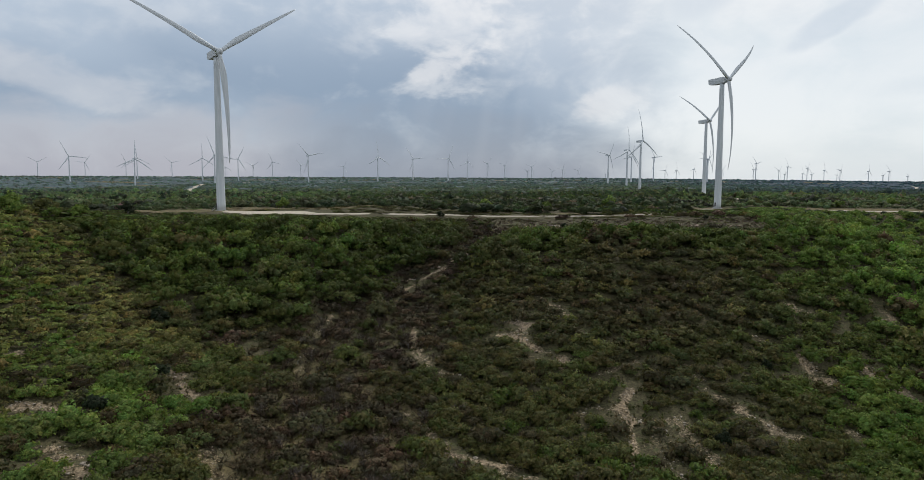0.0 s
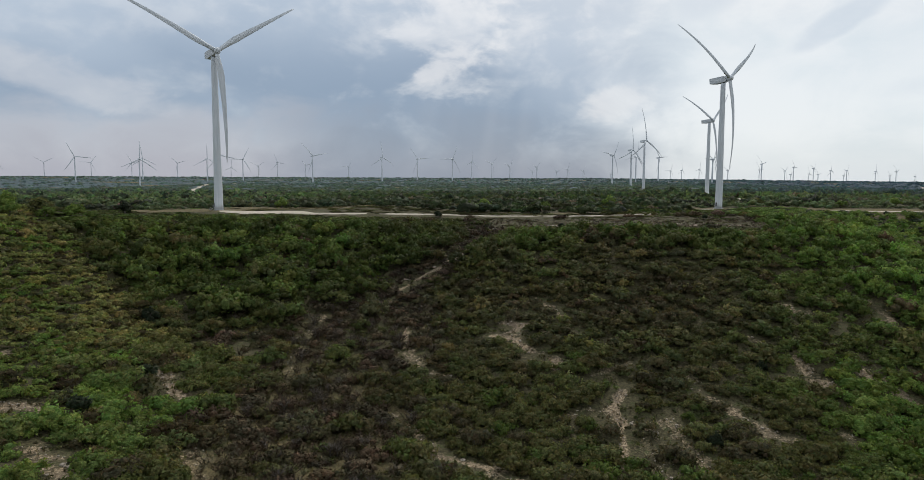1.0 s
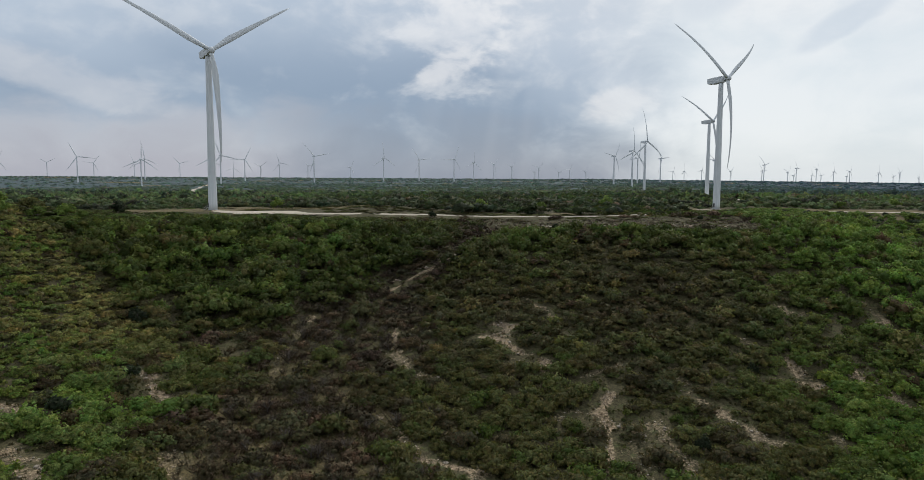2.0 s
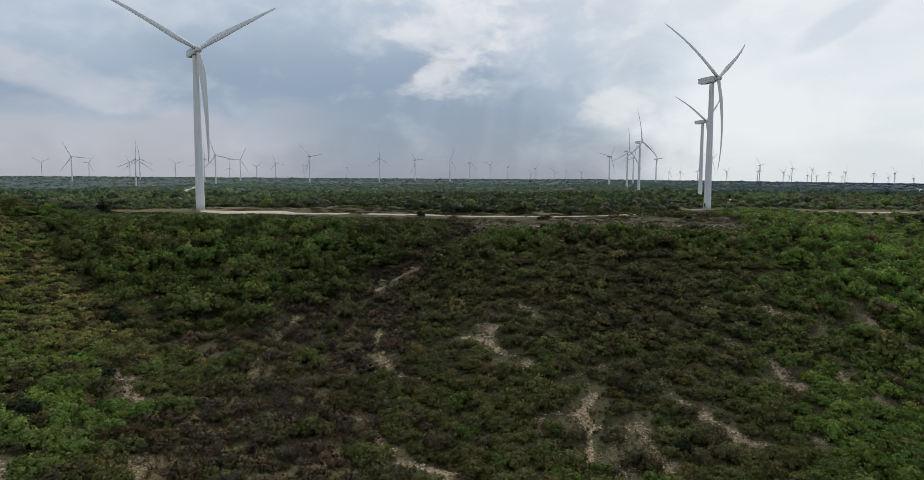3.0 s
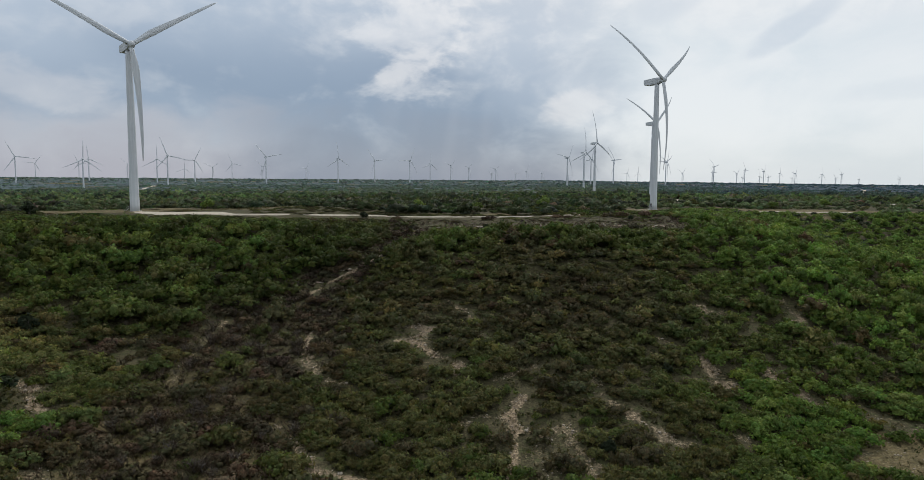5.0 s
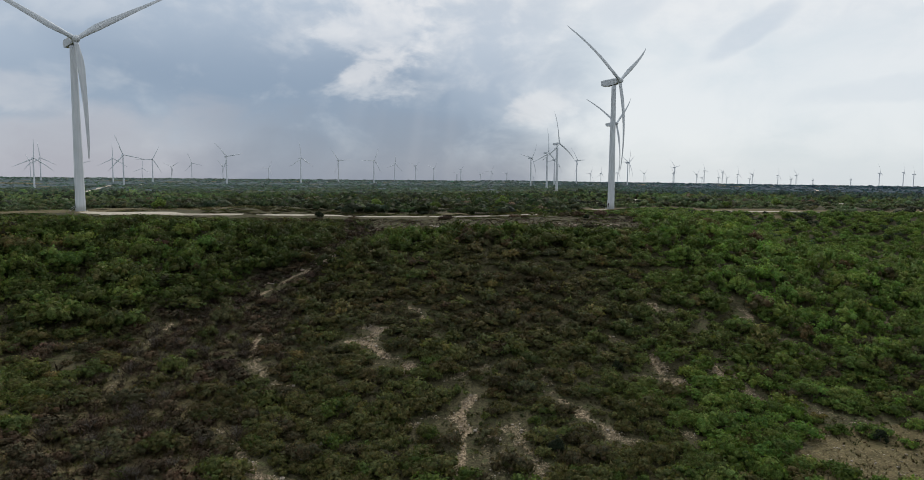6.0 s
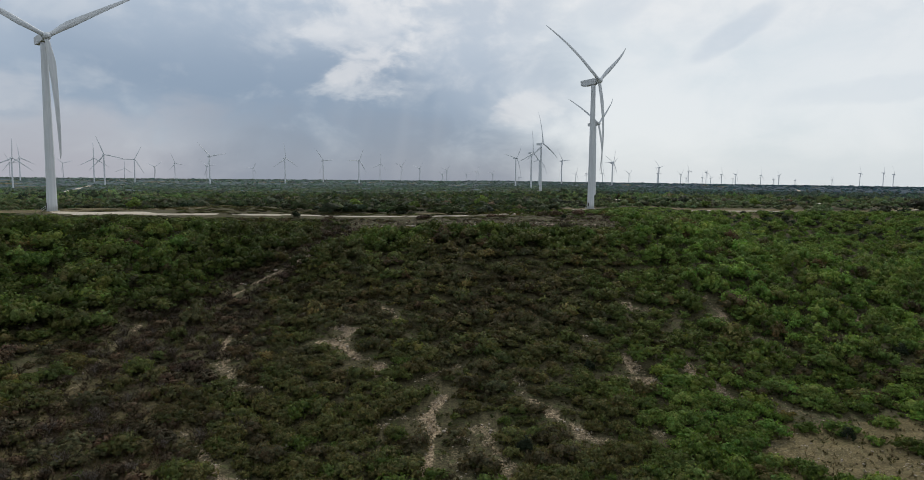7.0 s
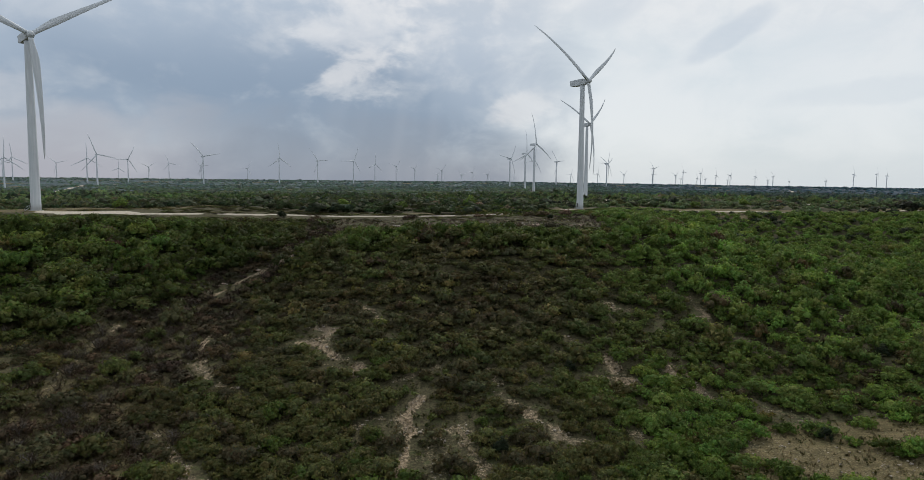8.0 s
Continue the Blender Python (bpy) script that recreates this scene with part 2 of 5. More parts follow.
RISES = [  # x, y, radius, height
    (-200, 140, 90, 20.5), (40, 220, 40, 10.3), (-200, 160, 40, 22), (160, 220, 40, 7.3), (140, 380, 40, 6.6), (240, 220, 40, 8.2),
    (-100, 60, 40, 10.7), (220, 420, 40, 3.8), (-80, 320, 40, 3.1), (-180, 200, 40, 11.7), (-80, 220, 40, 5.4), (-240, 240, 40, 5),
    (100, 340, 40, 2.9), (-160, 328, 30, 1.4), (-15, 210, 50, 1.1), (90, 195, 25, 1.7), (-75, 315, 35, 1.6), (-90, 150, 25, 1.2),
    (0, 225, 25, 2.3), (-16, 193, 25, 3.5), (89, 226, 18, 2.7), (-109, 138, 18, 2.7), (-81, 213, 25, 1.0), (52, 224, 18, 1.1), (108, 203, 18, 0.9),
]
HOLLOWS = [  # x, y, radius, depth
    (220, 320, 60, -24.3), (-60, 260, 40, -11.6), (80, 140, 40, -4.5), (20, 300, 40, -2.1), (-120, 120, 40, -3.3), (-160, 260, 40, -8.4),
    (0, 120, 40, -2.3), (115, 433, 30, -2), (-135, 225, 25, -2.5), (75, 255, 25, -2), (135, 180, 25, -2.3), (-270, 250, 55, -7),
    (102, 378, 23, -4.2), (118, 412, 18, -1.0), (141, 273, 18, -3.8), (-4, 265, 25, -1.8), (-67, 286, 25, -1.5), (-53, 130, 18, -0.9),
]


def ground_z(x, y):
    """Height of the bare land: valley in front, plateau, dip, far ridge."""
    x, y = np.asarray(x, float), np.asarray(y, float)
    z = -2 - 42 / (1 + np.exp(np.clip((y - plateau_edge(x)) / 16.0, -40, 40)))
    for cx, cy, r, h in RISES + HOLLOWS:
        z = z + h * np.exp(-((x - cx) ** 2 + (y - cy) ** 2) / (2 * r * r))
    d = np.hypot(x, y)
    ramp = lambda a, b: np.clip((d - a) / (b - a), 0, 1) ** 2 * (3 - 2 * np.clip((d - a) / (b - a), 0, 1))
    dip = 15 * np.clip((-x - 850) / 250, 0, 1) + 15 * np.clip((x - 400) / 500, 0, 1)
    z = z - 4 * ramp(470, 650) * np.clip((160 - x) / 150, 0, 1) - dip * ramp(800, 1500)
    crest = 10 - 0.003 * np.minimum(x, 0) - 0.0095 * np.maximum(x, 0)
    z = z + (crest + 6 + dip) * ramp(1200, 3600) * (y > 0) - 45 * ramp(3950, 4700)
    z = z + 1.3 * np.sin(x / 61 + 1) * np.sin(y / 53) + 0.7 * np.sin(x / 23 + y / 31) * np.sin(y / 19 - x / 47)
    return z


rng = np.random.default_rng(7)


def near_line(x, y, line):
    """Distance to a polyline of (x, y) places."""
    best = np.full(np.shape(x), 1e9)
    for (ax, ay), (bx, by) in zip(line[:-1], line[1:]):
        ux, uy = bx - ax, by - ay
        k = np.clip(((x - ax) * ux + (y - ay) * uy) / (ux * ux + uy * uy + 1e-9), 0, 1)
        best = np.minimum(best, np.hypot(x - ax - k * ux, y - ay - k * uy))
    return best


def wobble(x, y, s):
    """Smooth unevenness between about -1 and 1."""
    return (np.sin(x / s + 1.3 * np.sin(y / s * 0.8 + 2)) + np.sin(y / s * 1.17 + 1.1 * np.sin(x / s * 0.9))
            + 0.6 * np.sin((x + y) / s * 2.3) * np.sin((x - y) / s * 1.9 + 1)) / 2.6


# bare ground: places along each strip, its half width, how bare it is
LEDGE_STRIPS = [
    ([(-18, 293), (-22, 278), (-24.7, 264.5), (-28.5, 255.5)], 1.1, 0.8), ([(-26, 259), (-30, 254), (-35.5, 247.4)], 1.9, 1.0),
    ([(-35.5, 247.4), (-41, 239.4), (-45.3, 233.3)], 1.3, 0.9), ([(-37.2, 204.5), (-34.4, 187.6)], 1.3, 0.8), ([(-33, 186), (-26.2, 175.3), (-20.7, 171.2)], 2.2, 0.62),
    ([(-66.5, 209), (-66.4, 197), (-63.5, 179), (-60.5, 163)], 1.6, 0.5),
]
SLOPE_STRIPS = [
    ([(-7.1, 207), (-1.2, 204.1), (-1.5, 196.1)], 2.3, 1.0), ([(-9.6, 197), (-1.5, 196.1), (1.2, 189.8)], 1.4, 0.9), ([(1.2, 190), (7.1, 187.5), (9, 183.8)], 2.1, 0.95),
    ([(1.2, 184.9), (9.9, 180.4)], 1.3, 1.0), ([(9.9, 179.8), (16.3, 175.3), (17.7, 172.6)], 0.9, 0.7), ([(3, 223), (9, 217), (14, 209)], 0.8, 0.8),
    ([(19, 178.6), (27.4, 185.2), (38.1, 189.7)], 1.0, 0.6),
]
PATH_STRIPS = [
    ([(26.2, 172.5), (24, 164.2), (24.4, 157.8)], 1.5, 1.0), ([(24.4, 157.8), (24.5, 150.4), (22.6, 138.8), (21.3, 125)], 0.7, 1.0), ([(23.7, 161.6), (15.4, 162.6), (13, 158.9)], 2.0, 0.62),
    ([(24.4, 157.8), (30.5, 157.9), (36.7, 161.3)], 1.4, 0.66), ([(36.3, 159.6), (39.4, 149.1), (42.2, 140)], 2.2, 0.6), ([(31.6, 154), (30, 140.1), (34, 130)], 3.6, 0.46),
    ([(45, 187.1), (46.2, 178.5), (47.5, 174.4), (54.5, 165.2)], 2.0, 0.66), ([(58, 162.5), (61.5, 157)], 3.0, 0.66),
]
EAST_STRIPS = [
    ([(78.4, 197.5), (79.2, 189.8), (83.5, 185.1)], 3.3, 0.76), ([(70.1, 187), (79, 188)], 1.2, 0.6), ([(95.5, 197), (100.5, 189), (103.5, 179.5)], 3.1, 0.76),
    ([(116.5, 238), (119.1, 228.2), (121.4, 219.5)], 2.3, 0.75), ([(121.4, 219.5), (130.2, 213.6), (131.4, 206)], 1.9, 0.64), ([(84.4, 225.8), (94.2, 225.9)], 2.1, 0.7),
    ([(163, 239), (167, 227)], 2.2, 0.66), ([(232, 342), (212, 322), (190, 283)], 3.6, 0.55), ([(71.6, 163.7), (78.5, 162.5)], 1.5, 0.6), ([(67, 208), (71.3, 204)], 1.0, 0.6),
]
CLEARING_STRIPS = [
    ([(114, 179), (126.3, 170), (146, 161)], 3.4, 0.42), ([(106, 161), (116, 152), (132, 146)], 7.5, 0.44), ([(140, 160), (160, 163), (185, 176)], 5.0, 0.42),
    ([(-23.3, 144.8), (-16.8, 136.7), (-11.3, 134.1), (-4.9, 131.8)], 1.6, 0.8), ([(-29, 152), (-20.3, 142.7)], 1.5, 0.6), ([(-5, 132), (2, 127)], 2.4, 0.6),
]
WEST_STRIPS = [
    ([(-91.2, 150.2), (-86.3, 150.9), (-81.4, 143.3), (-76.6, 141.7)], 2.0, 0.95), ([(-104, 119.5), (-99.7, 121.6), (-93.9, 119.9)], 2.6, 0.75), ([(-86, 107), (-79.9, 101.3), (-72, 100)], 3.0, 0.75),
    ([(-122, 135.7), (-119, 141)], 1.8, 0.7), ([(-66.5, 209.3), (-65, 203)], 1.2, 0.7), ([(-106.4, 196.5), (-104.9, 200.5)], 1.3, 0.6), ([(-62.7, 117), (-54.5, 108.7)], 3.0, 0.55),
]
BARE_STRIPS = LEDGE_STRIPS + SLOPE_STRIPS + PATH_STRIPS + EAST_STRIPS + CLEARING_STRIPS + WEST_STRIPS
ROAD = [(-152, 320), (-128, 310), (-104, 306), (-78, 316), (-46, 327.5), (-16, 331), (10, 334), (43, 340), (78, 352), (112, 374), (150, 402), (183, 425), (211, 427), (330, 438), (520, 470)]
FAR_TRACK = [(-503, 901), (-640, 1150), (-800, 1480), (-900, 1700), (-940, 1860)]
EAST_TRACK = [(820, 1510), (900, 1690), (1000, 1870), (1090, 2060)]
SPUR = [(158, 530), (168, 580), (186, 722), (200, 900), (190, 1110)]
GULLY_HEAD = [(-20, 296), (-25, 266), (-37, 245), (-50, 228), (-59, 214)]
GULLY_WEST = [(-59, 214), (-63, 197), (-61, 171), (-56, 143), (-52, 110)]
GULLY_EAST = [(-46, 224), (-37, 205), (-37, 190), (-39, 168), (-36, 150), (-33, 118)]
CUT = [(-14, 309), (36, 307), (98, 304)]
JUNIPERS = [  # x, y, size
    (-87.6, 145.0, 1.6), (-109.8, 181.0, 1.7), (-193, 293, 2.1), (13.4, 297, 1), (98.7, 285.6, 1.2), (122, 162.5, 1), (161.9, 203.6, 1.3),
    (225.8, 402, 1.6), (205, 413, 1.2), (-46, 322, 1.2), (66.3, 189.3, 1), (78, 310, 0.9), (-89.2, 123.4, 1.6), (152, 344, 1.3), (45, 151.9, 1.1), (-20, 300, 0.8), (138.1, 224.5, 1.1),
]
TOWERS = [(-162.0, 325.0), (115.4, 433.2), (180.0, 736.0)]


def gully_far(x, y):
    """Metres outside the brown gully; negative within it."""
    return np.minimum(np.minimum(near_line(x, y, GULLY_HEAD) - 8, near_line(x, y, GULLY_WEST) - 9.5), near_line(x, y, GULLY_EAST) - 11)


def bareness(x, y):
    bare = np.zeros(np.shape(x))
    uneven = 2.0 * wobble(x, y, 2.3) + 1.5 * wobble(x + 9, y, 1.1)
    for line, r, most in BARE_STRIPS:
        d = near_line(x, y, line) + min(1.0, r / 2.4) * uneven + 0.4 * wobble(x, y, 0.55)
        bare = np.maximum(bare, np.clip(1.05 - d / (r * 1.35), 0, most))
    d = near_line(x, y, CUT) + 2.5 * wobble(x, y, 5)
    bare = np.maximum(bare, 0.42 * np.clip((12 - d) / 6, 0, 1))
    return bare


def strip_far(x, y):
    """Metres outside the nearest bare strip."""
    best = np.full(np.shape(x), 1e9)
    for line, r, most in BARE_STRIPS:
        best = np.minimum(best, near_line(x, y, line) - r * (1.2 * most - 0.12) - (0.8 if most > 0.85 else 0.0))
    return best


def grassiness(x, y):
    g = np.clip((34 - near_line(x, y, [(-186, 330), (-150, 366), (-112, 352)]) + 6 * wobble(x, y, 9)) / 8, 0, 1)
    g = np.maximum(g, np.clip((13 - near_line(x, y, [(84, 426), (200, 432), (360, 446)]) + 4 * wobble(x, y, 8)) / 5, 0, 1))
    g = np.maximum(g, np.clip((20 - np.hypot(x - 180, y - 736) + 5 * wobble(x, y, 9)) / 6, 0, 1))
    g = np.maximum(g, 0.8 * np.clip((wobble(x + 40, y * 2.2, 27) - 0.42) / 0.15, 0, 1) * (y > 345))
    g = np.maximum(g, np.clip((10 - near_line(x, y, [(106, 152), (124, 148), (150, 160), (112, 162)]) + 5 * wobble(x, y, 5)) / 4, 0, 1))
    g = np.maximum(g, np.clip(0.42 + (180 - y) / 150, 0.42, 0.6) * np.clip((2 - gully_far(x, y) + 8 * wobble(x, y, 4)) / 5, 0, 1) * (y < 216))
    return g


def full_mesh(name, verts, faces, corners, material_, smooth=False, colours=None, attribute="tint", normals=None):
    """A mesh from arrays: all faces with the same number of corners."""
    me = bpy.data.meshes.new(name)
    n = len(faces)
    me.vertices.add(len(verts))
    me.vertices.foreach_set("co", np.ascontiguousarray(verts, dtype=np.float32).ravel())
    me.loops.add(n * corners)
    me.loops.foreach_set("vertex_index", np.ascontiguousarray(faces, dtype=np.int32).ravel())
    me.polygons.add(n)
    me.polygons.foreach_set("loop_start", np.arange(0, n * corners, corners, dtype=np.int32))
    me.polygons.foreach_set("use_smooth", np.full(n, smooth))
    if colours is not None:
        layer = me.attributes.new(attribute, "FLOAT_COLOR", "POINT")
        rgba = np.ones((len(verts), 4), dtype=np.float32)
        rgba[:, :3] = colours
        layer.data.foreach_set("color", rgba.ravel())
    me.materials.append(material_)
    me.update(calc_edges=True)
    if normals is not None:  # leaves shade with the round of their crown
        layer = me.attributes.new("custom_normal", "FLOAT_VECTOR", "POINT")
        layer.data.foreach_set("vector", np.ascontiguousarray(normals, dtype=np.float32).ravel())
    return me


def unit(v):
    return v / (np.linalg.norm(v, axis=-1, keepdims=True) + 1e-9)


def steps(fine_from, fine_to, fine, low, high, growth):
    """Grid lines: even in the middle, ever wider outside."""
    out = list(np.arange(fine_from, fine_to + fine / 2, fine))
    step = fine
    while out[-1] < high:
        step *= growth
        out.append(out[-1] + step)
    step = fine
    while out[0] > low:
        step *= growth
        out.insert(0, out[0] - step)
    return np.array(out)


def make_ground():
    xs, ys = steps(-130, 160, 1.5, -6000, 6000, 1.09), steps(95, 330, 1.5, -3000, 6200, 1.06)
    gx, gy = np.meshgrid(xs, ys)
    gz = ground_z(gx, gy)
    close = np.clip((420 - np.hypot(gx - 10, gy - 180)) / 200, 0, 1)
    gz = gz + close * (0.22 * wobble(gx, gy, 2.6) + 0.3 * wobble(gx, gy, 7.3))
    n, m = len(ys), len(xs)
    index = np.arange(n * m).reshape(n, m)
    faces = np.stack([index[:-1, :-1], index[:-1, 1:], index[1:, 1:], index[1:, :-1]], -1).reshape(-1, 4)
    # third channel: share of the painted haze colour, growing with distance
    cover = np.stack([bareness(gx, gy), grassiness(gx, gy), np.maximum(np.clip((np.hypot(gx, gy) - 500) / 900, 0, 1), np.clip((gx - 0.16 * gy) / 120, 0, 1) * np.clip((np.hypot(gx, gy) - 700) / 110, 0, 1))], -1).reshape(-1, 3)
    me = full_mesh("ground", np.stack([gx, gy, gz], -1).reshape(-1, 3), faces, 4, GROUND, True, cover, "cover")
    tagged(new("ground", me), "dry scrub-covered hillside of litter, stones and thin grass", "ground", kind="structure")


make_ground()


def smooth_line(points, step):
    """Points every few metres along a rounded polyline."""
    p = np.array(points, float)
    ext = np.vstack([2 * p[0] - p[1], p, 2 * p[-1] - p[-2]])
    out = []
    for i in range(1, len(ext) - 2):
        a, b, c, d = ext[i - 1:i + 3]
        k = max(2, int(np.hypot(*(c - b)) / step))
        for t in np.arange(k) / k:
            out.append(0.5 * ((2 * b) + (c - a) * t + (2 * a - 5 * b + 4 * c - d) * t * t + (3 * b - a - 3 * c + d) * t ** 3))
    out.append(p[-1])
    return np.array(out)


def make_road(name, line, width, label, lift=0.16, seed=1):
    """A graded gravel ribbon with crown, shoulders and ragged edges, draped on the land."""
    c = smooth_line(line, 3.0)
    t = np.gradient(c, axis=0)
    t /= np.linalg.norm(t, axis=1)[:, None]
    side = np.stack([t[:, 1], -t[:, 0]], 1)
    across = np.array([-1.25, -1.0, -0.5, 0, 0.5, 1.0, 1.25])
    crown = np.array([-0.3, 0.0, 0.05, 0.02, 0.05, 0.0, -0.3])
    local = np.random.default_rng(seed)
    ragged = 1 + 0.12 * local.standard_normal((len(c), 7)) * (np.abs(across) > 0.9)
    px = c[:, :1] + side[:, :1] * across * ragged * width / 2
    py = c[:, 1:] + side[:, 1:] * across * ragged * width / 2
    pz = ground_z(px, py) + lift + crown
    index = np.arange(px.size).reshape(px.shape)
    faces = np.stack([index[:-1, :-1], index[:-1, 1:], index[1:, 1:], index[1:, :-1]], -1).reshape(-1, 4)
    me = full_mesh(name, np.stack([px, py, pz], -1).reshape(-1, 3), faces, 4, GRAVEL, True)
    return tagged(new(name, me), label, "road", kind="structure")


def make_pad(cx, cy, rx, ry, turn, label):
    """Gravel crane pad: a low irregular disc draped on the land."""
    rings, around = 6, 48
    verts, faces = [(cx, cy)], []
    a = np.arange(around) / around * 2 * math.pi
    wob = 1 + 0.10 * np.sin(3 * a + cx) + 0.06 * np.sin(7 * a + 1)
    for k in range(1, rings + 1):
        r = k / rings
        lx, ly = np.cos(a) * rx * r * wob, np.sin(a) * ry * r * wob
        verts += list(zip(cx + lx * math.cos(turn) - ly * math.sin(turn), cy + lx * math.sin(turn) + ly * math.cos(turn)))
    v = np.array(verts)
    z = ground_z(v[:, 0], v[:, 1]) + 0.24
    z[-around:] -= 0.6
    bm = bmesh.new()
    bv = [bm.verts.new((x, y, h)) for (x, y), h in zip(v, z)]
    for i in range(around):
        j = (i + 1) % around
        bm.faces.new((bv[0], bv[1 + i], bv[1 + j]))
        for k in range(rings - 1):
            b = 1 + k * around
            bm.faces.new((bv[b + i], bv[b + around + i], bv[b + around + j], bv[b + j]))
    for face in bm.faces:
        face.smooth = True
    me = bpy.data.meshes.new("crane_pad")
    bm.to_mesh(me)
    bm.free()
    me.materials.append(GRAVEL)
    return tagged(new("crane_pad", me), label, "gravel pad", kind="structure")


make_road("gravel_road", ROAD, 2.8, "pale caliche gravel road along the plateau edge", 0.1)
make_road("gravel_road", SPUR, 4.5, "pale gravel service road to the farther turbines", seed=2)
make_pad(-132, 312, 33, 7, -0.25, "pale caliche crane pad at the turbine's foot")
make_pad(107, 427, 5, 2.5, 0.1, "small pale gravel pad at the turbine's foot")
make_road("gravel_road", FAR_TRACK, 7.0, "pale track climbing towards the far ridge", 0.3, seed=3)
make_pad(-887, 1876, 62, 14, -0.38, "pale gravel pad by a far turbine")
make_pad(322, 545, 16, 7, 0.6, "pale gravel clearing among the plateau scrub")
make_road("gravel_road", EAST_TRACK, 6.0, "pale track on the far eastern ridge", 0.3, seed=4)
make_pad(170, 728, 26, 10, 0.0, "pale gravel pad on the plateau")


# ---- plants ----
def spray_corners(centres, normals, sizes, local):
    """One three-cornered leaf spray per centre."""
    n = len(centres)
    ref = local.standard_normal((n, 3))
    u = np.cross(normals, ref)
    u /= np.linalg.norm(u, axis=1)[:, None] + 1e-9
    w = np.cross(normals, u)
    s = sizes[:, None]
    bend = normals * s * 0.25
    corners = np.stack([centres - u * s * 0.7 - w * s * 0.3 - bend, centres + u * s * 0.7 - w * s * 0.3 - bend, centres + w * s * 0.85], 1)
    return corners.reshape(-1, 3)


def ball_shape():
    """Corners and faces of an icosahedron of radius 1."""
    bm = bmesh.new()
    bmesh.ops.create_icosphere(bm, subdivisions=1, radius=1.0)
    bm.verts.ensure_lookup_table()
    out = np.array([v.co[:] for v in bm.verts]), np.array([[v.index for v in f.verts] for f in bm.faces])
    bm.free()
    return out


BALL, BALL_FACES = ball_shape()
BALL_FACES = BALL_FACES[BALL[BALL_FACES].mean(1)[:, 2] > -0.5]  # the underside never shows


def leafy_crown(seed, lobes, sprays, wide, tall, lift, size, core=0.62):
    """An uneven crown: lumpy inner masses for dense twigs, a trace of inner shade in their tint, under a skin of leaf
    sprays. Gives corners, their share of tint, faces.
    """
    local = np.random.default_rng(seed)
    ang = np.arange(lobes) * 2.4 + local.uniform(0, 1.2, lobes)
    rad = np.sqrt((np.arange(lobes) + 0.3) / lobes) * wide * 0.74 * local.uniform(0.7, 1.2, lobes)
    lr = wide * local.uniform(0.24, 0.47, lobes)
    lz = lift + tall * 0.55 * np.clip(1 - (rad / wide) ** 2, 0.15, 1) * local.uniform(0.6, 1.25, lobes)
    mid = np.stack([np.cos(ang) * rad, np.sin(ang) * rad, lz], 1)
    stretch = np.array([1, 1, max(0.6, 0.82 * tall / wide)])
    pieces, shares, faces, rounds, count = [], [], [], [], 0
    heart = np.array([0, 0, lift + 0.1 * tall])
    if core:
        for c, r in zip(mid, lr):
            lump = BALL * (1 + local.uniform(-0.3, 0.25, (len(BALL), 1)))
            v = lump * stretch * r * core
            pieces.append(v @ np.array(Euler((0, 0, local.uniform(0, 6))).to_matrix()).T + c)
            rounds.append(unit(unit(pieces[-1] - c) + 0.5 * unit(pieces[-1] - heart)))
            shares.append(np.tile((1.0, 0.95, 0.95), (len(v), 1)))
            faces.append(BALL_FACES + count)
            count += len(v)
    pick = local.choice(lobes, sprays, p=lr ** 2 / (lr ** 2).sum())
    d = local.standard_normal((sprays, 3))
    d[:, 2] = np.abs(d[:, 2]) * 1.1 - 0.5
    d /= np.linalg.norm(d, axis=1)[:, None]
    c = mid[pick] + d * stretch * (lr[pick] * local.uniform(0.62, 1.22, sprays))[:, None]
    c[:, 2] = np.maximum(c[:, 2], 0.1)
    normal = unit(d * 0.9 + np.array([0, 0, 0.2]) + 0.42 * local.standard_normal((sprays, 3)))
    rounds.append(np.repeat(unit(d + 0.6 * unit(c - heart) + 0.4 * local.standard_normal((sprays, 3))), 3, 0))
    pieces.append(spray_corners(c, normal, size * local.uniform(0.55, 1.45, sprays), local))
    shares.append(np.ones((sprays * 3, 3)))
    faces.append(np.arange(sprays * 3).reshape(-1, 3) + count)
    return np.concatenate(pieces), np.concatenate(shares), np.concatenate(faces), np.concatenate(rounds)


